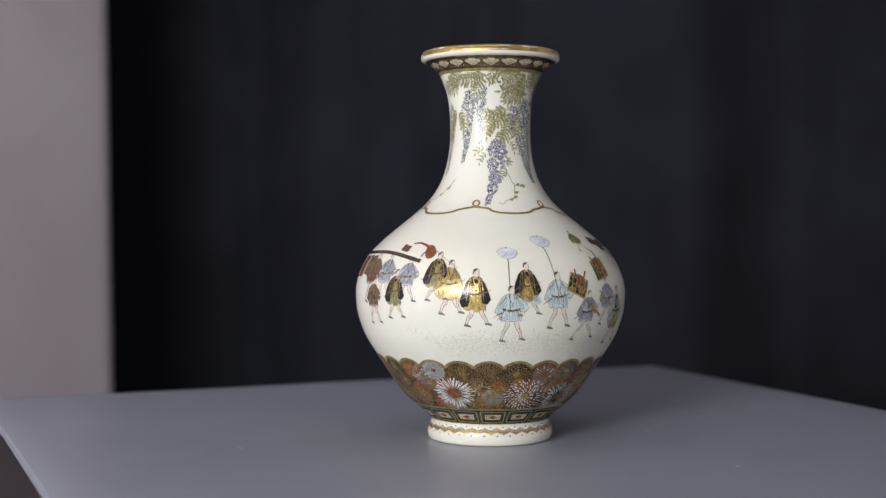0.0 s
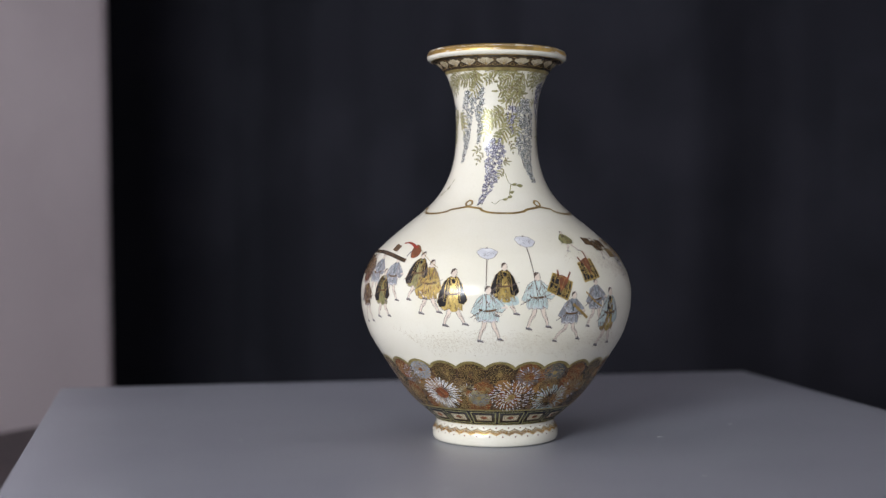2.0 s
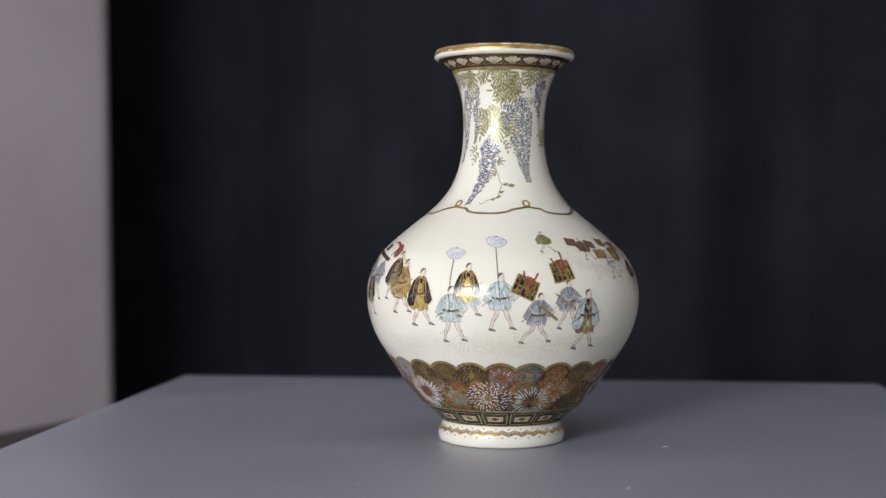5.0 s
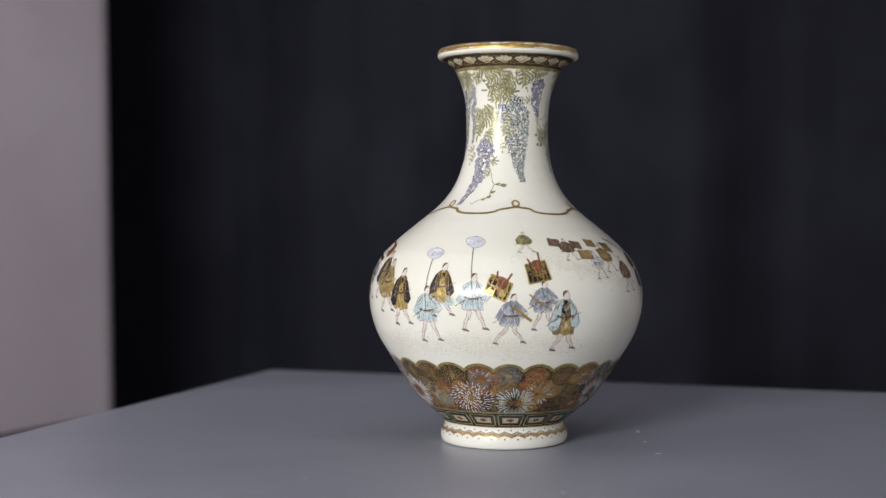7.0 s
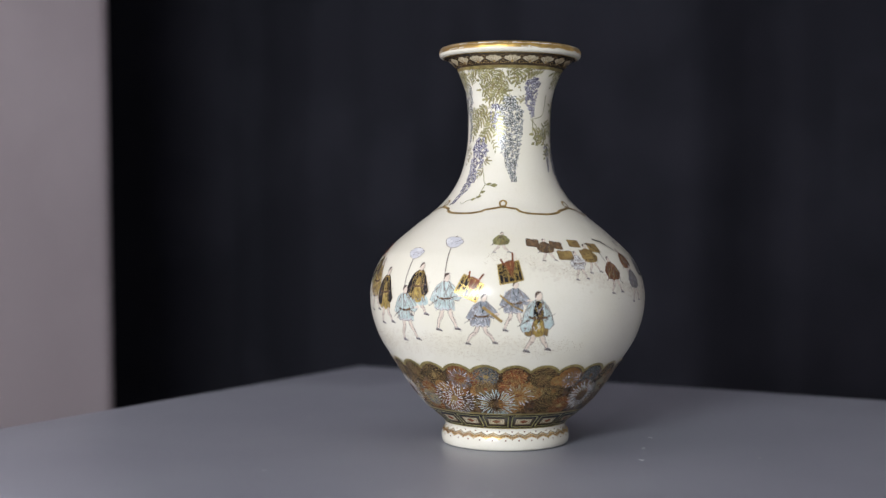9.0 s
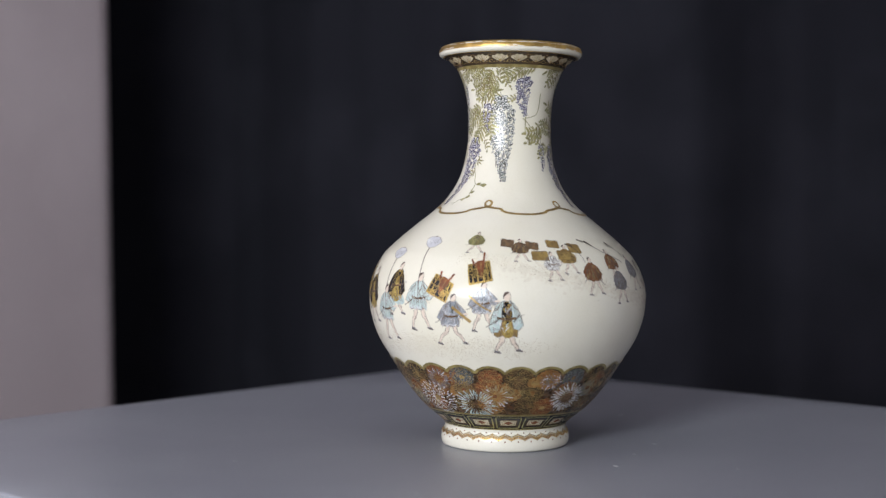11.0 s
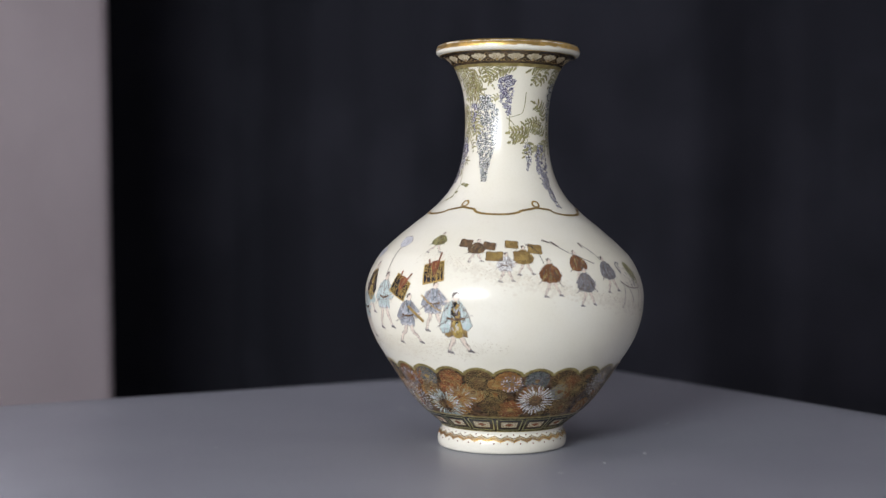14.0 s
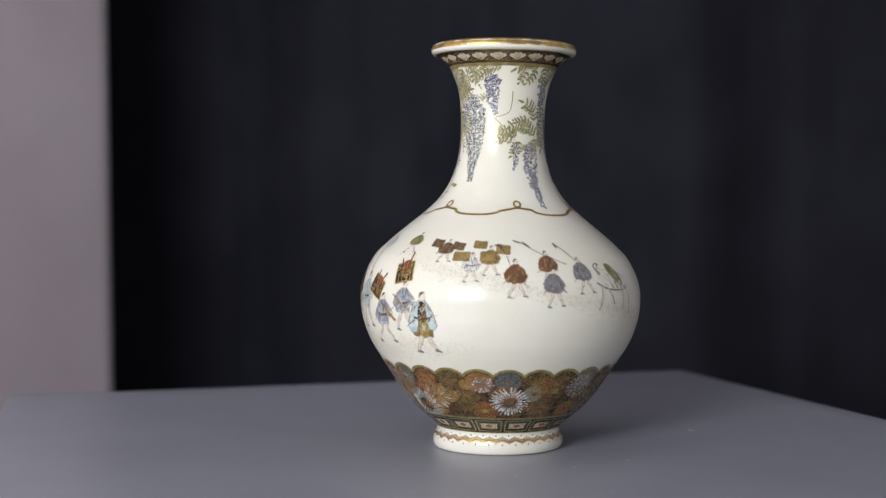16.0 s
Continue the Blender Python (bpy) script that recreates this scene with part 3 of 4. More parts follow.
for i in range(2600):
    phi = pt.rng.uniform(-180, 180)
    z = pt.rng.uniform(25.5, border_top(phi) - 1.6)
    turn, size, way = pt.rng.uniform(0, 6.28), pt.rng.uniform(0.5, 1.25), pt.rng.choice((-1, 1))
    f = local(phi, z)
    pt.lift = 0.225
    pt.stroke([f(size * (1 - 0.12 * k) * math.cos(turn + way * q), min(border_top(phi) - 1.2 - z, size * (0.85 - 0.12 * k) * math.sin(turn + way * q))) for k, q in enumerate((0, 0.8, 1.6, 2.5))], (0.26, 0.12), pt.rng.choice(["ochre", "dark", "dark", "dark", "border", "olive", "rust"]), 2)
pt.done("gilt_scrollwork", "fine gilt scrolling over the flower border", stuff=True)
pt = Paint(8)
pt.lift = 0.28
line = [(LOBE_AT + i * LOBE / 12, border_top(LOBE_AT + i * LOBE / 12) - 0.1) for i in range(25 * 12 + 1)]
pt.stroke(line, 1.8, "edge", 2)
pt.done("scalloped_edge", "olive-gold scalloped edge of the flower border")


# wisteria round the neck
def wisteria(phi0, z0, phi1, z1, width, enamel, light, seed, count):
    """A hanging raceme: small ringed florets, packed at the top and thinning to a crooked tail."""
    pt = Paint(seed)
    rng = pt.rng
    shift = rng.uniform(0, 9)
    for i in range(int(count * 1.35)):
        u = ((i + rng.random()) / (count * 1.35)) ** 1.25
        w = width * (0.42 + 0.58 * min(1, u * 6)) * max(0.10, 1 - u) ** 0.62
        z = z0 + (z1 - z0) * u + rng.uniform(-0.8, 0.8)
        side = rng.uniform(-0.5, 0.5)
        bend = 1.6 * math.sin(u * 5 + shift) * u
        phi = phi0 + (phi1 - phi0) * u + math.degrees((side * w + bend) / radius(z))
        r = rng.uniform(0.80, 1.15) * (1 - 0.3 * u)
        pt.lift = 0.11 + 0.10 * rng.random()
        pt.disc(phi, z, r, enamel, 6, squash=rng.uniform(0.75, 1.0))
        pt.lift += 0.012
        pt.disc(phi + rng.uniform(-0.35, 0.35), z + rng.uniform(-0.15, 0.25), r * rng.uniform(0.44, 0.64), light, 6, squash=0.85)
        if rng.random() < 0.25:
            a = rng.uniform(0, 6.28)
            f = local(phi, z)
            pt.lift += 0.004
            pt.stroke([f(0, 0), f(1.3 * math.cos(a), 1.2 * math.sin(a))], (0.32, 0.14), "ink", 2)
    pt.lift = 0.105
    pt.stroke([(phi0, z0 + 3), ((phi0 + phi1) / 2, (z0 + z1) / 2), (phi1, z1 - 0.5)], 0.28, "ink")
    return pt.done("wisteria", {"violet": "violet-blue hanging wisteria cluster", "slate": "pale grey-blue hanging wisteria cluster"}[enamel])


for n, (p0, z0, p1, z1, w, en, li, c) in enumerate((
        (-101.5, 228, -106.5, 190, 8, "slate", "white", 150), (-118.5, 222, -132, 178, 11, "slate", "white", 190), (-79, 192, -91, 150.5, 14.5, "violet", "lilac", 250),
        (-38, 217, -30.5, 165, 17.0, "slate", "white", 330), (-46.5, 193, -42, 174, 5, "slate", "white", 40), (-57, 213, -58.5, 195, 6.5, "violet", "lilac", 55), (-8.5, 228.5, -6, 206, 12.5, "violet", "lilac", 125),
        (45, 187, 38, 149.5, 12.5, "violet", "lilac", 180), (21.5, 188, 19.2, 172.5, 5.5, "violet", "white", 44), (64, 226, 66, 188, 10, "slate", "white", 140), (86, 205, 84, 165, 9, "violet", "lilac", 110), (-158, 214, -160, 170, 9, "slate", "white", 100))):
    wisteria(p0, z0, p1, z1, w, en, li, 40 + n, c)


def frond(phi0, z0, phi1, z1, seed):
    """One pinnate leaf from its stalk to its tip: paired narrow leaflets with a pale gap between them."""
    pt = Paint(seed)
    rng = pt.rng
    z0, z1 = min(z0, 234.2), min(z1, 233.4)
    zm = (z0 + z1) / 2
    r = radius(zm)
    dx, dy = radians(phi1 - phi0) * r, z1 - z0
    ln = math.hypot(dx, dy)
    ang = math.atan2(dy, dx)
    bow = rng.uniform(0.10, 0.20) * rng.choice((-1, 1)) * ln
    f = local(phi0, z0)
    top = 234.5 - z0

    def rib(u):
        b = bow * 4 * u * (1 - u)
        return ln * u * math.cos(ang) - b * math.sin(ang), ln * u * math.sin(ang) + b * math.cos(ang)

    def put(q):
        return f(q[0], min(q[1], top))
    m = max(3, int(ln / 2.0))
    size = max(3.2, min(6.2, ln * 0.42))
    pt.lift = 0.115 + 0.004 * (seed % 23)
    for i in range(m + 1):
        u = 0.06 + 0.94 * i / m
        ca, cb = rib(u)
        ta, tb = rib(min(1.0, u + 0.02))
        sa, sb = rib(u - 0.02)
        along = math.atan2(tb - sb, ta - sa)
        for side in ((-1, 1) if i < m else (0,)):
            la = along + side * rng.uniform(0.85, 1.1)
            le = size * (0.62 + 0.38 * math.sin(math.pi * (0.15 + 0.75 * u))) * rng.uniform(0.85, 1.12)
            w = rng.uniform(0.95, 1.2) if size > 3.6 else 0.8
            ux, uy = math.cos(la), math.sin(la)
            for grow, enamel in ((0.2, "glaze"), (0.0, "olive")):
                pts = [(ca - ux * grow, cb - uy * grow), (ca + ux * le * 0.35 - uy * (w + grow), cb + uy * le * 0.35 + ux * (w + grow)), (ca + ux * le * 0.72 - uy * (w * 0.8 + grow), cb + uy * le * 0.72 + ux * (w * 0.8 + grow)), (ca + ux * (le + grow), cb + uy * (le + grow)),
                       (ca + ux * le * 0.72 + uy * (w * 0.8 + grow), cb + uy * le * 0.72 - ux * (w * 0.8 + grow)), (ca + ux * le * 0.35 + uy * (w + grow), cb + uy * le * 0.35 - ux * (w + grow))]
                pt.blob([put(q) for q in pts], enamel)
                pt.lift += 0.004
            pt.stroke([put((ca + ux * le * 0.1, cb + uy * le * 0.1)), put((ca + ux * le * 0.9, cb + uy * le * 0.9))], 0.14, "brown", 2)
            pt.lift -= 0.0068
    pt.stroke([put(rib(u)) for u in (0, 0.25, 0.5, 0.75, 1.0)], 0.22, "brown", 3)
    return pt.done("leaf_spray", "olive-gold painted wisteria leaf")


for n, row in enumerate((
        (-48.7, 235.3, -79.6, 222.0), (-51.8, 234.6, -67.7, 214.2), (-53.0, 234.9, -90.0, 233.0), (-42.5, 235.0, -24.9, 224.9), (-45.5, 234.0, -47.1, 214.2), (-36.2, 235.1, -21.8, 230.5), (-59.3, 233.2, -78.0, 227.8), (-47.8, 225.2, -69.2, 216.3),
        (-66.2, 210.7, -96.5, 194.2), (-63.1, 209.7, -75.6, 191.8), (-61.5, 207.9, -51.1, 193.9), (-74.3, 210.1, -100.1, 208.5), (-70.3, 208.0, -92.7, 200.5), (-62.6, 190.4, -56.2, 184.7), (-99.3, 186.5, -110.0, 183.2), (-95.9, 182.8, -104.2, 177.2),
        (-70.4, 176.9, -64.7, 179.0), (-69.5, 172.6, -75.5, 168.4), (3.6, 234.1, -18.3, 230.5), (-12.5, 234.5, -32.1, 228.8), (-32.9, 232.4, -27.0, 224.1), (-17.6, 216.7, -26.0, 214.7), (30.6, 234.9, 24.5, 225.1), (57.0, 235.0, 66.4, 226.8))):
    frond(*row, 70 + n)
for n, row in enumerate((
        (46.9, 234.7, 19.8, 233.5), (43.9, 233.2, 34.2, 225.0), (53.5, 234.3, 55.5, 224.6), (85.1, 235.0, 64.0, 225.0), (51.0, 201.9, 34.0, 213.1), (53.4, 193.0, 15.0, 197.9), (55.7, 191.7, 32.0, 183.7), (24.5, 192.5, -2.4, 195.0), (17.4, 189.0, -2.1, 189.5),
        (58.1, 203.5, 65.5, 186.3), (25.2, 189.8, 17.1, 180.7), (46.8, 198.7, 24.3, 201.0), (-98.6, 235.0, -128.5, 229.7), (-103.9, 235.0, -113.4, 221.2), (-123.7, 235.0, -146.2, 223.5), (-138.3, 235.0, -165, 225.1), (-143.8, 211.5, -158.8, 191.4),
        (-139.4, 209.6, -130.7, 198.6), (-92.4, 235.0, -85.2, 228.7), (-40.0, 230.0, -62.0, 221.0), (-47.4, 232.0, -41.5, 219.0), (-68.0, 234.0, -64.0, 224.0), (-82.0, 234.0, -96.0, 228.0), (-58.0, 226.0, -40.0, 221.0), (70.0, 210.0, 80.0, 195.0))):
    frond(*row, 120 + n)
for line, leaves in ((((-73, 176.5), (-68, 169), (-64.4, 163.8), (-54.6, 162)), ((-62, 163), (-57, 162.5), (-55, 162))), (((-63.5, 163), (-66, 158), (-67, 154.9), (-76, 153), (-80, 150.8), (-83, 152)), ((-66, 158), (-68.5, 155), (-73, 153.5))), (((-135, 167), (-141, 161), (-150, 156), (-157, 154)), ((-150, 157), (-143, 161))),
                     (((17.3, 219.6), (16.5, 212), (12.3, 206.7), (-2.7, 204.2)), ()), (((-4, 205), (-2.3, 193), (16.6, 189), (36.6, 185.8)), ((0, 198),)), (((-62, 213), (-72, 210), (-76, 206)), ()), (((-8, 204), (0, 201), (6, 197)), ())):
    pt = Paint(5)
    pt.stroke(line, (0.6, 0.3), "olive", 5)
    pt.up()
    for p, z in leaves:
        f = local(p, z)
        pt.blob([f(-0.2, 0), f(1.4, 1.1), f(3.2, 0.9), f(1.6, -0.6)], "olive")
    pt.done("painted_twig", "thin olive painted twig")


# the frieze: plain motifs in enamel and gilding
def walker(phi, z0, z1, robe, skirt, seed, style="robe", trim="gold", lean=0.0, stride=1.0, under=None, front=None):
    """One upright motif of the frieze, in plain shapes: robe (short, tied), coat (wide, open in front), cape (ragged straw) or long."""
    pt = Paint(seed)
    rng = pt.rng
    h = z1 - z0
    zm = (z0 + z1) / 2
    base = local(phi, zm)
    g = (radius(zm + 0.4) - radius(zm - 0.4)) / 0.8
    wide = 1.01 * math.sqrt(1 + g * g)

    def f(a, b):
        return base((a * h + lean * h * b * 0.25) * wide, b * h - h / 2)
    line = max(0.2, 0.0085 * h * wide)
    hip = {"robe": 0.42, "coat": 0.34, "cape": 0.40, "long": 0.30}[style]
    for x0, x1, x2 in ((-0.04, -0.07, -0.16 * stride), (0.06, 0.12, 0.20 * stride)):
        lo = 0.03 if x2 < 0 else 0.06
        pt.lift = 0.10
        path = [f(x0, hip + 0.04), f(x1, hip * 0.62), f((x1 + x2 * 1.3) / 2.3, hip * 0.42), f(x2, lo)]
        pt.stroke(path, (0.095 * h * wide, 0.042 * h * wide), "sepia", 4)
        pt.up(0.006)
        pt.stroke(path, (0.078 * h * wide, 0.026 * h * wide), "skin", 4)
        pt.up(0.004)
        pt.stroke([f(x1 + 0.015, hip * 0.62), f((x1 + x2 * 1.3) / 2.3 + 0.015, hip * 0.42)], line * 0.8, "sepia", 2)
        pt.blob([f(x2 - 0.035, lo + 0.015), f(x2 + 0.01, lo + 0.02), f(x2 + 0.075, lo - 0.015), f(x2 + 0.07, lo - 0.03), f(x2 - 0.02, lo - 0.02)], "grey")
        pt.stroke([f(x2 - 0.04, lo - 0.015), f(x2 + 0.085, lo - 0.035)], line * 1.6, "ink", 2)
        pt.piece("lower_stroke", "buff and sepia strokes")
    pt.lift = 0.125
    dark = robe == "black"
    if under:
        pt.blob([f(-0.14, 0.20), f(0.0, 0.235), f(0.10, 0.20), f(0.26, 0.24), f(0.20, 0.40), f(0.0, 0.46), f(-0.12, 0.42)], under)
        pt.up(0.008)
        for k in range(6):
            pt.stroke([f(-0.08 + 0.05 * k, 0.42), f(-0.11 + 0.065 * k, 0.25)], line, "sepia", 2)
        pt.up(0.006)
    if style == "cape":
        spikes = 26
        outline = []
        for i in range(spikes):
            a = 2 * math.pi * i / spikes
            k = (1.0 if i % 2 else 0.93) * rng.uniform(0.94, 1.05)
            outline.append(f(0.28 * math.cos(a) * k * (1.0 - 0.25 * math.sin(a)), 0.605 + 0.26 * math.sin(a) * k))
        pt.lift = 0.155
        pt.blob(outline, robe, smooth=False)
        pt.up(0.01)
        for k in range(46):
            a, b = rng.uniform(-0.19, 0.19), rng.uniform(0.46, 0.82)
            pt.stroke([f(a * (1.2 - 0.5 * b), b), f(a * (1.35 - 0.5 * b), b - 0.055), f(a * (1.5 - 0.5 * b) + rng.uniform(-0.01, 0.01), b - 0.11)], (line * 1.5, line * 0.7), rng.choice(["ink", "brown", "ochre", "olive", "ink"]) if robe != "grey" else rng.choice(["ink", "sepia", "blue"]), 2)
        for k in range(12):
            a = -0.24 + 0.044 * k
            pt.stroke([f(a * 0.9, 0.48), f(a * 1.05, 0.385 + rng.uniform(-0.02, 0.02))], (line * 2.2, line * 0.8), robe, 2)
        pt.stroke([f(-0.30, 0.34), f(-0.18, 0.46)], (line * 1.3, line * 2.4), "ink", 2)
        pt.stroke([f(0.18, 0.55), f(0.30, 0.62)], line * 1.4, "ink", 2)
    else:
        low = {"robe": 0.36, "coat": 0.27, "long": 0.26}[style]
        hem = [f(-0.19, low + 0.03), f(-0.13, low), f(-0.06, low + 0.035), f(0.03, low - 0.005), f(0.12, low + 0.03), f(0.18, low + 0.005), f(0.185, 0.47), f(0.13, 0.60), f(-0.13, 0.60), f(-0.20, 0.47)]
        pt.blob(hem, skirt, smooth=False)
        pt.up(0.008)
        pt.stroke(hem[6:] + hem[:6], line, "sepia" if skirt != "black" else trim, 2, curved=False)
        for k in range(8):
            a = -0.15 + 0.042 * k + rng.uniform(-0.012, 0.012)
            pt.stroke([f(a * 0.75, 0.56), f(a * 1.1, 0.46), f(a * 1.15 + rng.uniform(-0.025, 0.025), low + 0.03)], (line * 1.2, line * 0.7), "sepia" if skirt not in ("black",) else trim, 3)
        if style == "robe":
            pt.stroke([f(-0.17 + 0.058 * k, low + (0.045 if k % 2 else 0.0)) for k in range(7)], 0.022 * h * wide, "fan", 2, curved=False)
            pt.stroke([f(-0.17 + 0.058 * k, low + (0.035 if k % 2 else -0.012)) for k in range(7)], line * 0.8, "sepia", 2, curved=False)
        pt.lift = 0.155
        body = [f(-0.13, 0.53), f(-0.145, 0.68), f(-0.105, 0.82), f(-0.03, 0.855), f(0.05, 0.855), f(0.115, 0.81), f(0.145, 0.68), f(0.13, 0.53), f(0, 0.515)]
        pt.blob(body, robe, smooth=False)
        pt.up(0.01)
        if style in ("coat", "long"):
            back = [f(-0.08, 0.83), f(-0.16, 0.76), f(-0.225, 0.60), f(-0.27, 0.42), f(-0.23, 0.33), f(-0.12, 0.34), f(-0.07, 0.50), f(-0.07, 0.68)]
            fore = [f(0.08, 0.82), f(0.16, 0.74), f(0.22, 0.60), f(0.265, 0.46), f(0.20, 0.38), f(0.115, 0.40), f(0.09, 0.52), f(0.07, 0.68)]
        else:
            back = [f(-0.08, 0.83), f(-0.17, 0.765), f(-0.235, 0.64), f(-0.285, 0.52), f(-0.20, 0.465), f(-0.13, 0.52), f(-0.085, 0.64)]
            fore = [f(0.09, 0.82), f(0.18, 0.75), f(0.27, 0.665), f(0.315, 0.60), f(0.245, 0.52), f(0.14, 0.545), f(0.085, 0.66)]
        for sleeve, way in ((back, -1), (fore, 1)):
            pt.blob(sleeve, robe, smooth=False, wobble=0.08)
            pt.up(0.008)
            pt.stroke(sleeve + sleeve[:1], line * (1.0 if not dark else 0.7), "sepia" if not dark else trim, 2, curved=False)
            for k in range(4 if not dark else 1):
                pt.stroke([f(way * (0.09 + 0.012 * k), 0.80 - 0.02 * k), f(way * (0.13 + 0.025 * k), 0.65), f(way * (0.13 + 0.035 * k), 0.50 - 0.01 * k)], (line * 1.1, line * 0.5), "sepia" if not dark else trim, 3)
        if front or dark:
            pt.up(0.008)
            pt.blob([f(-0.035, 0.82), f(0.04, 0.82), f(0.055, 0.66), f(0.085, 0.45), f(0.10, 0.285), f(-0.03, 0.27), f(-0.04, 0.50), f(-0.045, 0.66)], front or skirt)
            pt.up(0.006)
            for k in range(14):
                a, b = rng.uniform(-0.04, 0.09), rng.uniform(0.30, 0.78)
                pt.stroke([f(a - 0.015, b), f(a, b + 0.02), f(a + 0.018, b - 0.01), f(a + 0.005, b - 0.03)], line * 0.9, rng.choice(["ink", "brown", "gold"]), 2)
            if style == "long":
                pt.blob([f(-0.05, 0.80), f(0.05, 0.80), f(0.09, 0.64), f(0.06, 0.50), f(-0.055, 0.52)], "black")
                pt.up(0.006)
                for k in range(16):
                    pt.disc(*f(rng.uniform(-0.045, 0.07), rng.uniform(0.52, 0.78)), 0.018 * h * wide, "gold", 5)
        pt.up(0.01)
        pt.stroke([f(-0.05, 0.85), f(-0.015, 0.73), f(0.045, 0.60)], line * 1.8, trim if robe != "white" else "ink", 4)
        pt.stroke([f(0.065, 0.85), f(0.055, 0.73), f(0.0, 0.62)], line * 1.8, trim if robe != "white" else "ink", 4)
        if dark:
            for way in (-1, 1):
                for k in range(2):
                    pt.stroke([f(way * (0.065 + 0.02 * k), 0.82 - 0.015 * k), f(way * (0.09 + 0.035 * k), 0.64), f(way * (0.10 + 0.045 * k), 0.42)], line * 0.6, "yellow", 4)
        else:
            pattern = {"blue": ["slate", "fan", "fan", "blue"], "aqua": ["fan", "aqua", "aqua", "sepia"], "white": ["ink", "ink", "grey"], "grey": ["ink", "blue", "fan"]}.get(robe, ["ink", "gold", "brown", "rust"])
            for k in range(34):
                a, b = rng.uniform(-0.20, 0.20), rng.uniform(0.40, 0.80)
                d = rng.uniform(-0.03, 0.03)
                pt.stroke([f(a, b), f(a + d, b - 0.03), f(a + d * 1.6, b - 0.065)], (line * 1.5, line * 0.6), rng.choice(pattern), 2)
        pt.stroke([f(-0.145, 0.575), f(-0.04, 0.55), f(0.06, 0.555), f(0.145, 0.575)], 0.036 * h, "brown", 3)
        pt.stroke([f(-0.13, 0.565), f(0.13, 0.565)], line * 0.8, "ochre", 2)
        pt.stroke([f(-0.31, 0.42), f(-0.12, 0.54)], (line * 1.0, line * 2.0), "ink", 2)
        pt.stroke([f(0.14, 0.57), f(0.28, 0.63)], (line * 1.2, line * 0.8), "sepia", 2)
        if style == "robe":
            pt.stroke([f(0.24, 0.60), f(0.30, 0.615), f(0.335, 0.60)], 0.035 * h * wide, "skin", 2)
    main = (pt.verts, pt.faces, pt.slots, pt.used)
    pt.verts, pt.faces, pt.slots, pt.used = [], [], [], []
    pt.lift = 0.235
    pt.blob([f(-0.03, 0.845), f(-0.042, 0.905), f(-0.025, 0.955), f(0.035, 0.965), f(0.058, 0.915), f(0.046, 0.855), f(0.01, 0.835)], "skin")
    pt.up(0.008)
    pt.blob([f(-0.046, 0.875), f(-0.05, 0.94), f(-0.02, 0.978), f(0.04, 0.978), f(0.015, 0.95), f(-0.018, 0.925)], "ink")
    pt.up(0.004)
    pt.stroke([f(0.04, 0.972), f(0.062, 0.915), f(0.05, 0.855), f(0.01, 0.832), f(-0.03, 0.848)], line * 0.7, "sepia", 3)
    pt.piece("upper_dot", "small buff and sepia oval")
    pt.verts, pt.faces, pt.slots, pt.used = main
    words = {"black": "black and gold", "ochre": "ochre gold", "yellow": "yellow gold", "olive": "olive gold", "aqua": "pale aqua", "blue": "grey-blue", "grey": "grey", "brown": "brown", "rust": "iron-red", "russet": "russet brown", "white": "white"}
    return pt.done("painted_motif", "%s painted motif of the frieze" % words[robe])


for n, (phi, z0, z1, robe, skirt, kw) in enumerate((
        (-96.5, 77.5, 112.5, "black", "yellow", {"style": "coat"}), (-107, 84.5, 117.5, "yellow", "yellow", {"style": "coat", "trim": "ink"}), (-113, 92.5, 122, "black", "olive", {"style": "coat"}), (-127, 91, 119, "blue", "blue", {"trim": "slate"}), (-132.5, 81, 111.5, "black", "olive", {"style": "coat"}),
        (-140, 92, 121, "blue", "blue", {"trim": "slate"}), (-146.5, 77, 106, "brown", "brown", {"trim": "ochre"}), (-150, 90, 122, "brown", "rust", {"trim": "ochre"}), (-76, 84, 116, "black", "yellow", {"style": "coat", "under": "aqua"}), (-82.5, 68.5, 102.5, "aqua", "aqua", {"trim": "sepia"}),
        (-62.8, 76, 110.5, "aqua", "aqua", {"trim": "sepia"}), (-49.5, 68.5, 99, "blue", "blue", {"trim": "slate", "lean": 0.5, "stride": 1.5}), (-36.0, 77.0, 106.5, "blue", "blue", {"trim": "slate", "lean": 0.2}), (-26.3, 64.5, 101, "aqua", "ochre", {"style": "long", "trim": "sepia", "front": "yellow"}),
        (-41.5, 122.0, 134.2, "olive", "olive", {"style": "cape", "stride": 1.2}), (-20.5, 117.5, 130.5, "brown", "brown", {"style": "cape"}), (-7.2, 106.6, 123.5, "white", "white", {"trim": "ink"}), (0.5, 110.5, 127.5, "ochre", "ochre", {"style": "cape"}), (10.8, 98.3, 120.5, "russet", "brown", {"style": "cape"}),
        (24.5, 106, 125, "russet", "rust", {"style": "cape"}), (26.0, 92.8, 115.5, "grey", "grey", {"style": "cape"}), (40.3, 100.2, 121.5, "grey", "grey", {"style": "cape", "lean": -0.3}))):
    walker(phi, z0, z1, robe, skirt, 200 + n, **kw)

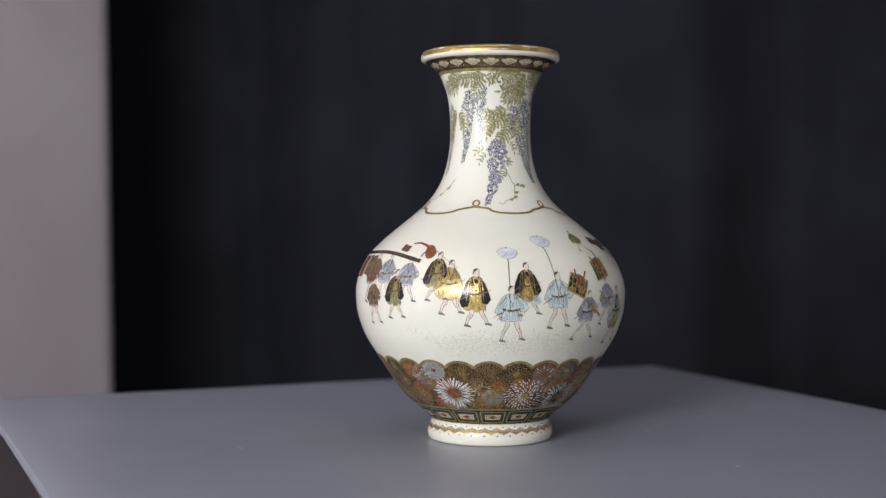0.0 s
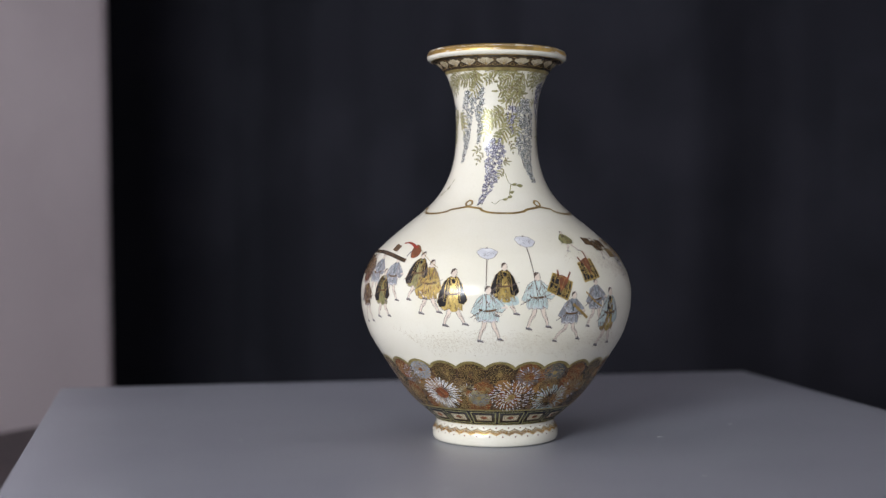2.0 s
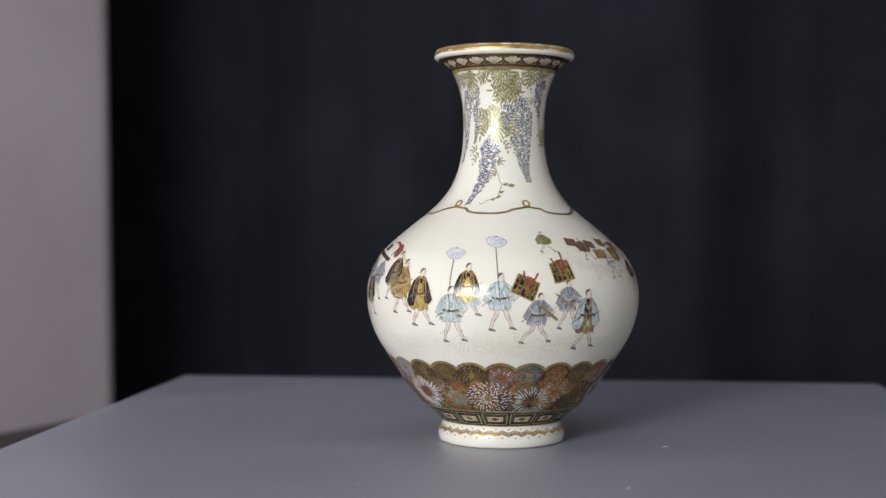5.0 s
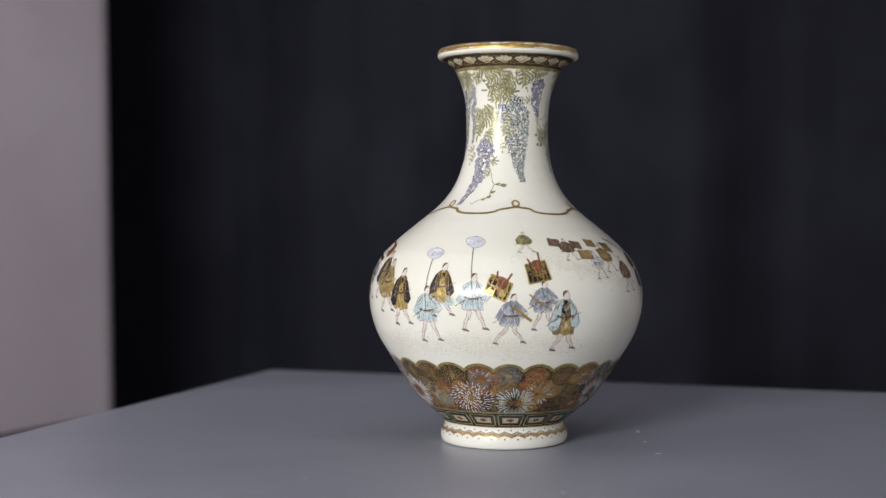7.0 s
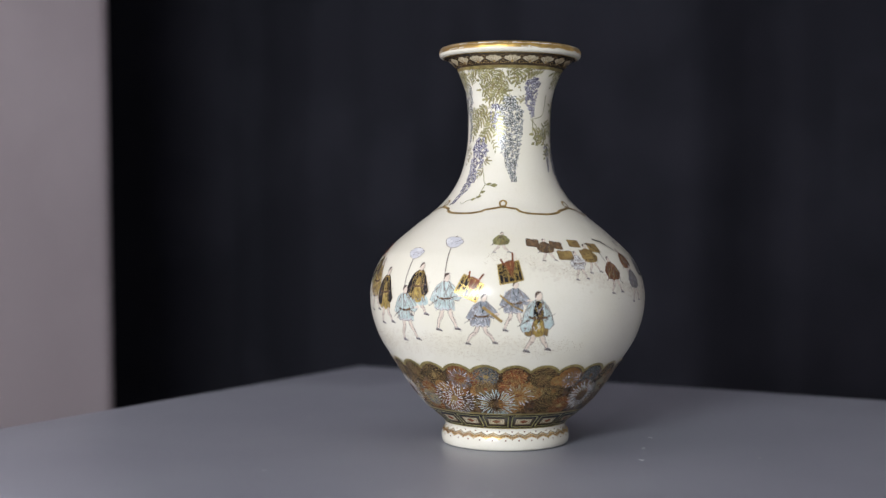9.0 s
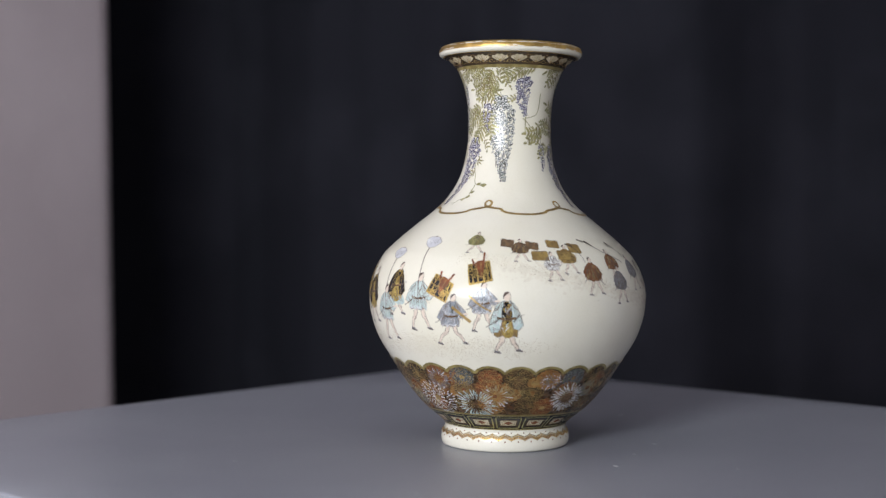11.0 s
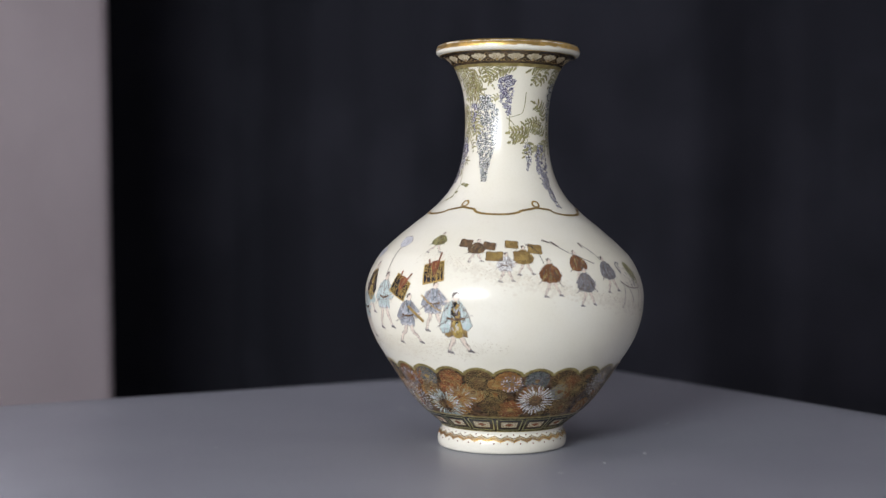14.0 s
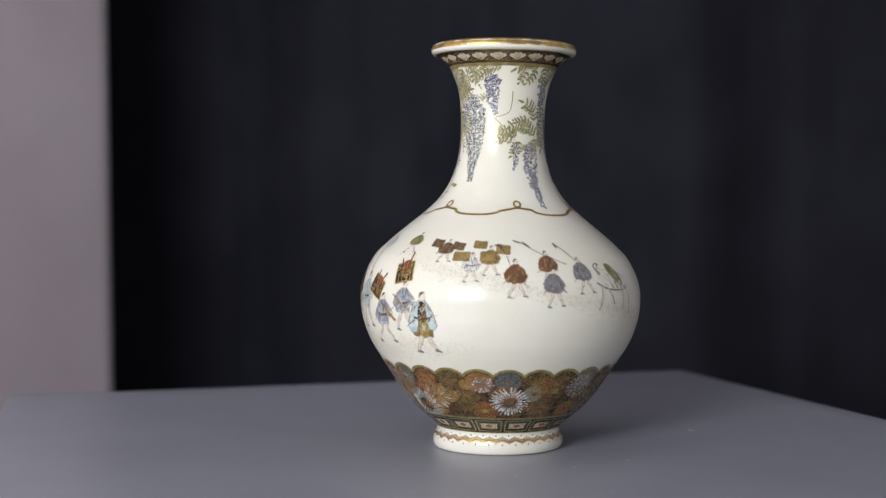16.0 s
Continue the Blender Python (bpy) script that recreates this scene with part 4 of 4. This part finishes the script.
# round white fans on poles
for phi, z, foot, seed in ((-83.2, 120.6, (-83.0, 88), 1), (-65.2, 127.6, (-62.8, 93), 2)):
    pt = Paint(seed)
    pt.lift = 0.2
    f = local(phi, z)
    pt.stroke([f(0, -3), ((phi + foot[0]) / 2, (z + foot[1]) / 2), foot], 0.42, "sepia", 6)
    pt.stroke([f(0.25, -3), ((phi + foot[0]) / 2 + 0.15, (z + foot[1]) / 2), (foot[0] + 0.15, foot[1])], 0.2, "ink", 6)
    pt.up()
    ring_of = []
    for k in range(22):
        q = 2 * math.pi * k / 22
        puff = (1.0 if k % 3 else 0.95) * pt.rng.uniform(0.97, 1.03)
        ring_of.append(f(6.0 * puff * math.cos(q) + 0.7 * math.sin(2 * q), 3.2 * puff * math.sin(q) - 0.9 * math.cos(q) * (0.4 if seed == 1 else 0.8)))
    pt.blob(ring_of, "fan")
    pt.up()
    pt.stroke(ring_of + ring_of[:1], 0.24, "sepia", 3)
    for k in range(16):
        a, b, q = pt.rng.uniform(-4.8, 4.8), pt.rng.uniform(-1.4, 1.4), pt.rng.uniform(0, 6.28)
        pt.stroke([f(a + 0.8 * math.cos(q + v), b + 0.55 * math.sin(q + v)) for v in (0, 0.9, 1.8, 2.7)], 0.13, "grey", 2)
    pt.disc(*f(-0.3, 3.3), 0.6, "ink")
    pt.done("painted_fan", "round white painted fan on a pole")


# carried chests, bundles and poles
def chest(phi, z, w, h, tilt, body, cover, seed, horns=True):
    pt = Paint(seed)
    pt.lift = 0.22
    f = local(phi, z, tilt)
    pt.blob([f(-w / 2, -h / 2), f(w / 2, -h / 2), f(w / 2 * 0.96, h / 2), f(-w / 2 * 0.96, h / 2)], body, smooth=False)
    pt.up()
    for k in (-0.95, -0.62, -0.2, 0.3, 0.66, 0.95):
        pt.stroke([f(k * w / 2, -h / 2), f(k * w / 2, h / 2)], 0.62, "gold", 3)
    for k in (-0.9, 0.0, 0.9):
        pt.stroke([f(-w / 2, k * h / 2), f(w / 2, k * h / 2)], 0.45, "gold", 3)
    for k in range(16):
        pt.disc(*f(pt.rng.uniform(-0.45, 0.45) * w, pt.rng.uniform(-0.4, 0.4) * h), 0.5, "gold", 5)
    for k in range(22):
        a, b, q = pt.rng.uniform(-0.42, 0.42) * w, pt.rng.uniform(-0.42, 0.42) * h, pt.rng.choice((-1, 1))
        pt.stroke([f(a - 0.9 * q, b), f(a, b + 0.8), f(a + 0.9 * q, b), f(a + 0.2 * q, b - 0.7)], 0.42, pt.rng.choice(["yellow", "gold"]), 2)
    edge = [f(-w / 2, -h / 2), f(w / 2, -h / 2), f(w / 2 * 0.96, h / 2), f(-w / 2 * 0.96, h / 2), f(-w / 2, -h / 2)]
    pt.stroke(edge, 0.5, "yellow", 2, curved=False)
    if horns:
        main = (pt.verts, pt.faces, pt.slots, pt.used)
        pt.verts, pt.faces, pt.slots, pt.used = [], [], [], []
        pt.up()
        pt.blob([f(-0.04 * w, 0.05 * h), f(0.06 * w, -0.3 * h), f(0.16 * w, 0.05 * h), f(0.28 * w, 0.5 * h), f(0.04 * w, 0.60 * h), f(-0.2 * w, 0.48 * h)], cover)
        pt.stroke([f(-0.2 * w, 0.4 * h), f(-0.3 * w, 0.75 * h)], 1.1, cover, 3)
        pt.stroke([f(0.2 * w, 0.4 * h), f(0.28 * w, 0.95 * h)], 1.1, cover, 3)
        pt.up()
        for k in (-0.08, 0.06, 0.18):
            pt.stroke([f(k * w, -0.3 * h), f(k * 1.6 * w, 0.5 * h)], 0.3, "ochre", 3)
        pt.piece("cloth", "rust-red tied cloth")
        pt.verts, pt.faces, pt.slots, pt.used = main
    return pt.done("painted_chest", "black and gold painted chest with a rust cloth")


chest(-53.0, 101.5, 14.5, 11.5, 24, "black", "rust", 11)
chest(-37.2, 110.8, 13.5, 11.5, -12, "black", "rust", 12)


def panel(phi, z, w, h, tilt, enamel, seed):
    pt = Paint(seed)
    pt.lift = 0.19
    w, h = w * 0.88, h * 0.95
    f = local(phi, z, tilt)
    outline = [f(-w / 2, -h / 2), f(0, -h / 2 * 1.06), f(w / 2, -h / 2), f(w / 2 * 1.05, 0), f(w / 2, h / 2), f(0, h / 2 * 0.94), f(-w / 2, h / 2), f(-w / 2 * 1.04, 0)]
    pt.blob(outline, enamel)
    pt.up()
    pt.stroke(outline + outline[:1], 0.22, "brown", 3)
    for k in range(5):
        a, b = pt.rng.uniform(-0.4, 0.2) * w, pt.rng.uniform(-0.35, 0.35) * h
        pt.stroke([f(a, b), f(a + 0.2 * w, b + pt.rng.uniform(-0.3, 0.3))], 0.16, "brown", 2)
    return pt.done("painted_parcel", "%s painted parcel" % {"ochre": "ochre gold", "brown": "brown", "rust": "iron-red", "olive": "olive gold"}[enamel])


for n, (phi, z, w, h, tilt, en) in enumerate(((-26.4, 127.9, 8.0, 4.4, 6, "brown"), (-14.9, 126.6, 8.0, 4.2, 8, "brown"), (-12.1, 120.9, 10.5, 5.2, 0, "ochre"), (-4.6, 127.6, 8.0, 4.2, 4, "ochre"), (6.0, 125.2, 8.5, 5.2, 6, "ochre"), (-0.6, 121.2, 9.5, 5.4, 0, "ochre"),
                                              (-156.5, 113.0, 13.0, 12.0, 0, "brown"), (-166.0, 112.0, 12.0, 13.0, 0, "rust"), (-134.0, 123.5, 7.5, 3.6, 10, "brown"))):
    panel(phi, z, w, h, tilt, en, 300 + n)

pt = Paint(6)
pt.lift = 0.26
pt.blob([(-121.5, 124.0), (-119.5, 125.5), (-116.8, 123.6), (-115.4, 120.8), (-116.5, 118.2), (-119.0, 117.4), (-120.6, 119.5)], "rust")
pt.up()
pt.stroke([(-131, 126.2), (-127, 126.6), (-123.5, 125.6), (-119, 123.4)], (1.0, 2.2), "red", 5)
pt.stroke([(-122.5, 118.4), (-121.2, 121.5)], 0.8, "violet", 3)
pt.stroke([(-118.5, 124.5), (-112, 119), (-104, 112)], 0.3, "ochre", 5)
pt.done("painted_parcel", "red painted cloth parcel")
for line, w, en, lab in ((((-172, 120.0), (-150, 121.0), (-136, 119.6), (-122, 115.8)), 2.6, "dark", "dark brown painted carrying beam"), (((-47.5, 91), (-44, 87), (-40, 82.5)), 1.7, "ochre", "ochre painted staff"), (((-41, 98), (-36, 92), (-32, 89)), 0.9, "ochre", "thin ochre painted staff"),
                         (((4.0, 127.0), (7, 123), (8.6, 117)), 0.35, "ink", "thin dark painted pole"), (((10.5, 130.2), (15.0, 128.4), (22, 123.2), (33, 117.0)), 0.5, "ink", "thin dark painted pole"), (((30.5, 128.8), (34, 125), (38, 119)), 0.5, "ink", "thin dark painted pole"),
                         (((30.5, 128.8), (31.2, 126.0)), 1.0, "ink", "dark painted pole head"), (((10.5, 130.2), (14.0, 128.8)), 1.1, "ink", "dark painted pole head"), (((15.0, 129.4), (18.0, 126.6)), 1.0, "ink", "dark painted pole head"), (((2.0, 127.6), (5.4, 126.2)), 1.0, "ink", "dark painted pole head"),
                         (((-21.5, 87.5), (-23.5, 83.0)), 0.6, "ink", "thin dark painted pole"), (((-70.5, 101), (-73.0, 97.5)), 0.5, "ink", "thin dark painted pole"), (((12.0, 110), (15.5, 104)), 0.4, "ink", "thin dark painted pole"), (((28.0, 106), (31.0, 101)), 0.4, "ink", "thin dark painted pole")):
    pt = Paint(9)
    pt.lift = 0.3
    pt.stroke(line, w, en, 5)
    pt.done("painted_pole", lab)

# the pack animal at the end of the frieze
pt = Paint(10)
pt.lift = 0.16
coat = [(47, 112), (49, 114.5), (53, 113.5), (58, 113), (63, 110), (65.5, 106), (64, 103), (58, 102.5), (52, 103), (48, 105.5)]
pt.blob(coat, "wash")
pt.up()
pt.stroke(coat[1:7], 0.25, "sepia", 4)
for k in range(26):
    a, b = pt.rng.uniform(48.5, 62), pt.rng.uniform(104, 112)
    pt.stroke([(a, b), (a + 1.2, b - 1.4), (a + 1.8, b - 3.0)], (0.4, 0.15), "grey", 3)
pt.piece("animal_body", "pale outlined body")
pt.stroke([(48.5, 111), (47.0, 114.0), (46.6, 116.2), (48.4, 117.4), (50.0, 116.4)], (1.2, 0.6), "grey", 5)
pt.stroke([(49.2, 117.2), (48.2, 114.5), (49.0, 111.0)], (0.8, 0.3), "grey", 4)
pt.blob([(53.5, 117), (57, 116.5), (60.5, 112), (62.5, 106.5), (60.0, 104.5), (56.5, 108.5), (54, 112.5)], "olive")
for k in range(4):
    pt.stroke([(54.5 + 1.3 * k, 115.5 - k), (57.5 + 1.3 * k, 109 - 0.9 * k)], 0.3, "brown", 3)
pt.up()
pt.stroke([(46, 106.5), (50, 103.6), (56, 102.0), (62, 102.2), (65.5, 104)], (0.9, 0.5), "sepia", 5)
for x0, x1, z1 in ((48.5, 46.0, 90.7), (51.5, 55.0, 94.0), (61.0, 60.5, 90.5), (64.0, 66.0, 87.8)):
    pt.stroke([(x0, 104.5), ((x0 + x1) / 2 + 0.8, 98), (x1, z1)], (1.5, 0.55), "sepia", 4)
    pt.up(0.005)
    pt.stroke([(x0 + 0.15, 104.5), ((x0 + x1) / 2 + 0.95, 98), (x1 + 0.1, z1 + 1)], (1.0, 0.2), "wash", 4)
pt.done("painted_motif", "grey and olive painted pack animal")

# stippled ground under the frieze
pt = Paint(12)
for i in range(800):
    phi = pt.rng.uniform(-40, 75)
    z = pt.rng.gauss(116 - max(0, phi + 30) * 0.30, 2.6)
    pt.lift = 0.045 + 0.03 * pt.rng.random()
    pt.disc(phi, z, pt.rng.uniform(0.6, 1.5), "wash", 9, squash=0.6)
pt.lift = 0.10
for i in range(250):
    for j in range(26):
        phi, z = -150 + 0.62 * (i + 0.5 * (j % 2)) + pt.rng.uniform(-0.2, 0.2), 57.5 + 0.95 * j + pt.rng.uniform(-0.28, 0.28)
        edge = 3.0 * noise.noise((phi * 0.05, 2.0, 0.0)) + (0 if phi > -112 else (-112 - phi) * 0.5)
        far = abs(z - 67.5 - edge) / 8.5
        if pt.rng.random() < far ** 1.5 + max(0.0, (phi + 26) / 26) + max(0.0, (-104 - phi) / 26):
            continue
        pt.disc(phi, z, pt.rng.uniform(0.18, 0.31), "buff", 4)
for i in range(1000):
    phi = pt.rng.uniform(-48, 70)
    z = pt.rng.gauss(122 - max(0, phi + 35) * 0.30 - 3, 2.2)
    pt.disc(phi, z, pt.rng.uniform(0.14, 0.24), "buff", 4)
pt.done("stippled_ground", "buff stippling under the frieze", stuff=True)
# places where the gilding of the lip is rubbed through to the glaze
pt = Paint(13)
for i in range(60):
    phi, z = pt.rng.uniform(-180, 180), pt.rng.choice((246.2, 246.5, 248.6, 248.9)) + pt.rng.uniform(-0.2, 0.2)
    pt.lift = 0.13
    w = pt.rng.uniform(0.8, 4.5)
    pt.stroke([(phi - w, z), (phi - w * 0.3, z + pt.rng.uniform(-0.25, 0.25)), (phi + w * 0.4, z + pt.rng.uniform(-0.25, 0.25)), (phi + w, z)], (pt.rng.uniform(0.3, 0.9), 0.2), "glaze", 3)
pt.done("rubbed_gilding", "ivory spots rubbed through the gilt lip", stuff=True)


# ---- what moves: the stand turns, and the vase goes round with it ----
def motions():
    rows_stand, rows_vase = [], []
    for i in range(33):
        t = i * 0.5
        a = -5.7951 * t - 0.0130 * t * t
        rows_stand.append((t, pose(0, 0, 0, 0, 0, a)))
        c, s = math.cos(radians(a)), math.sin(radians(a))
        rows_vase.append((t, pose(0.0119 * c - 0.0178 * s, 0.0119 * s + 0.0178 * c, 0.0, 0, 0, a)))
    walk(stand, rows_stand)
    walk(vase, rows_vase)


motions()
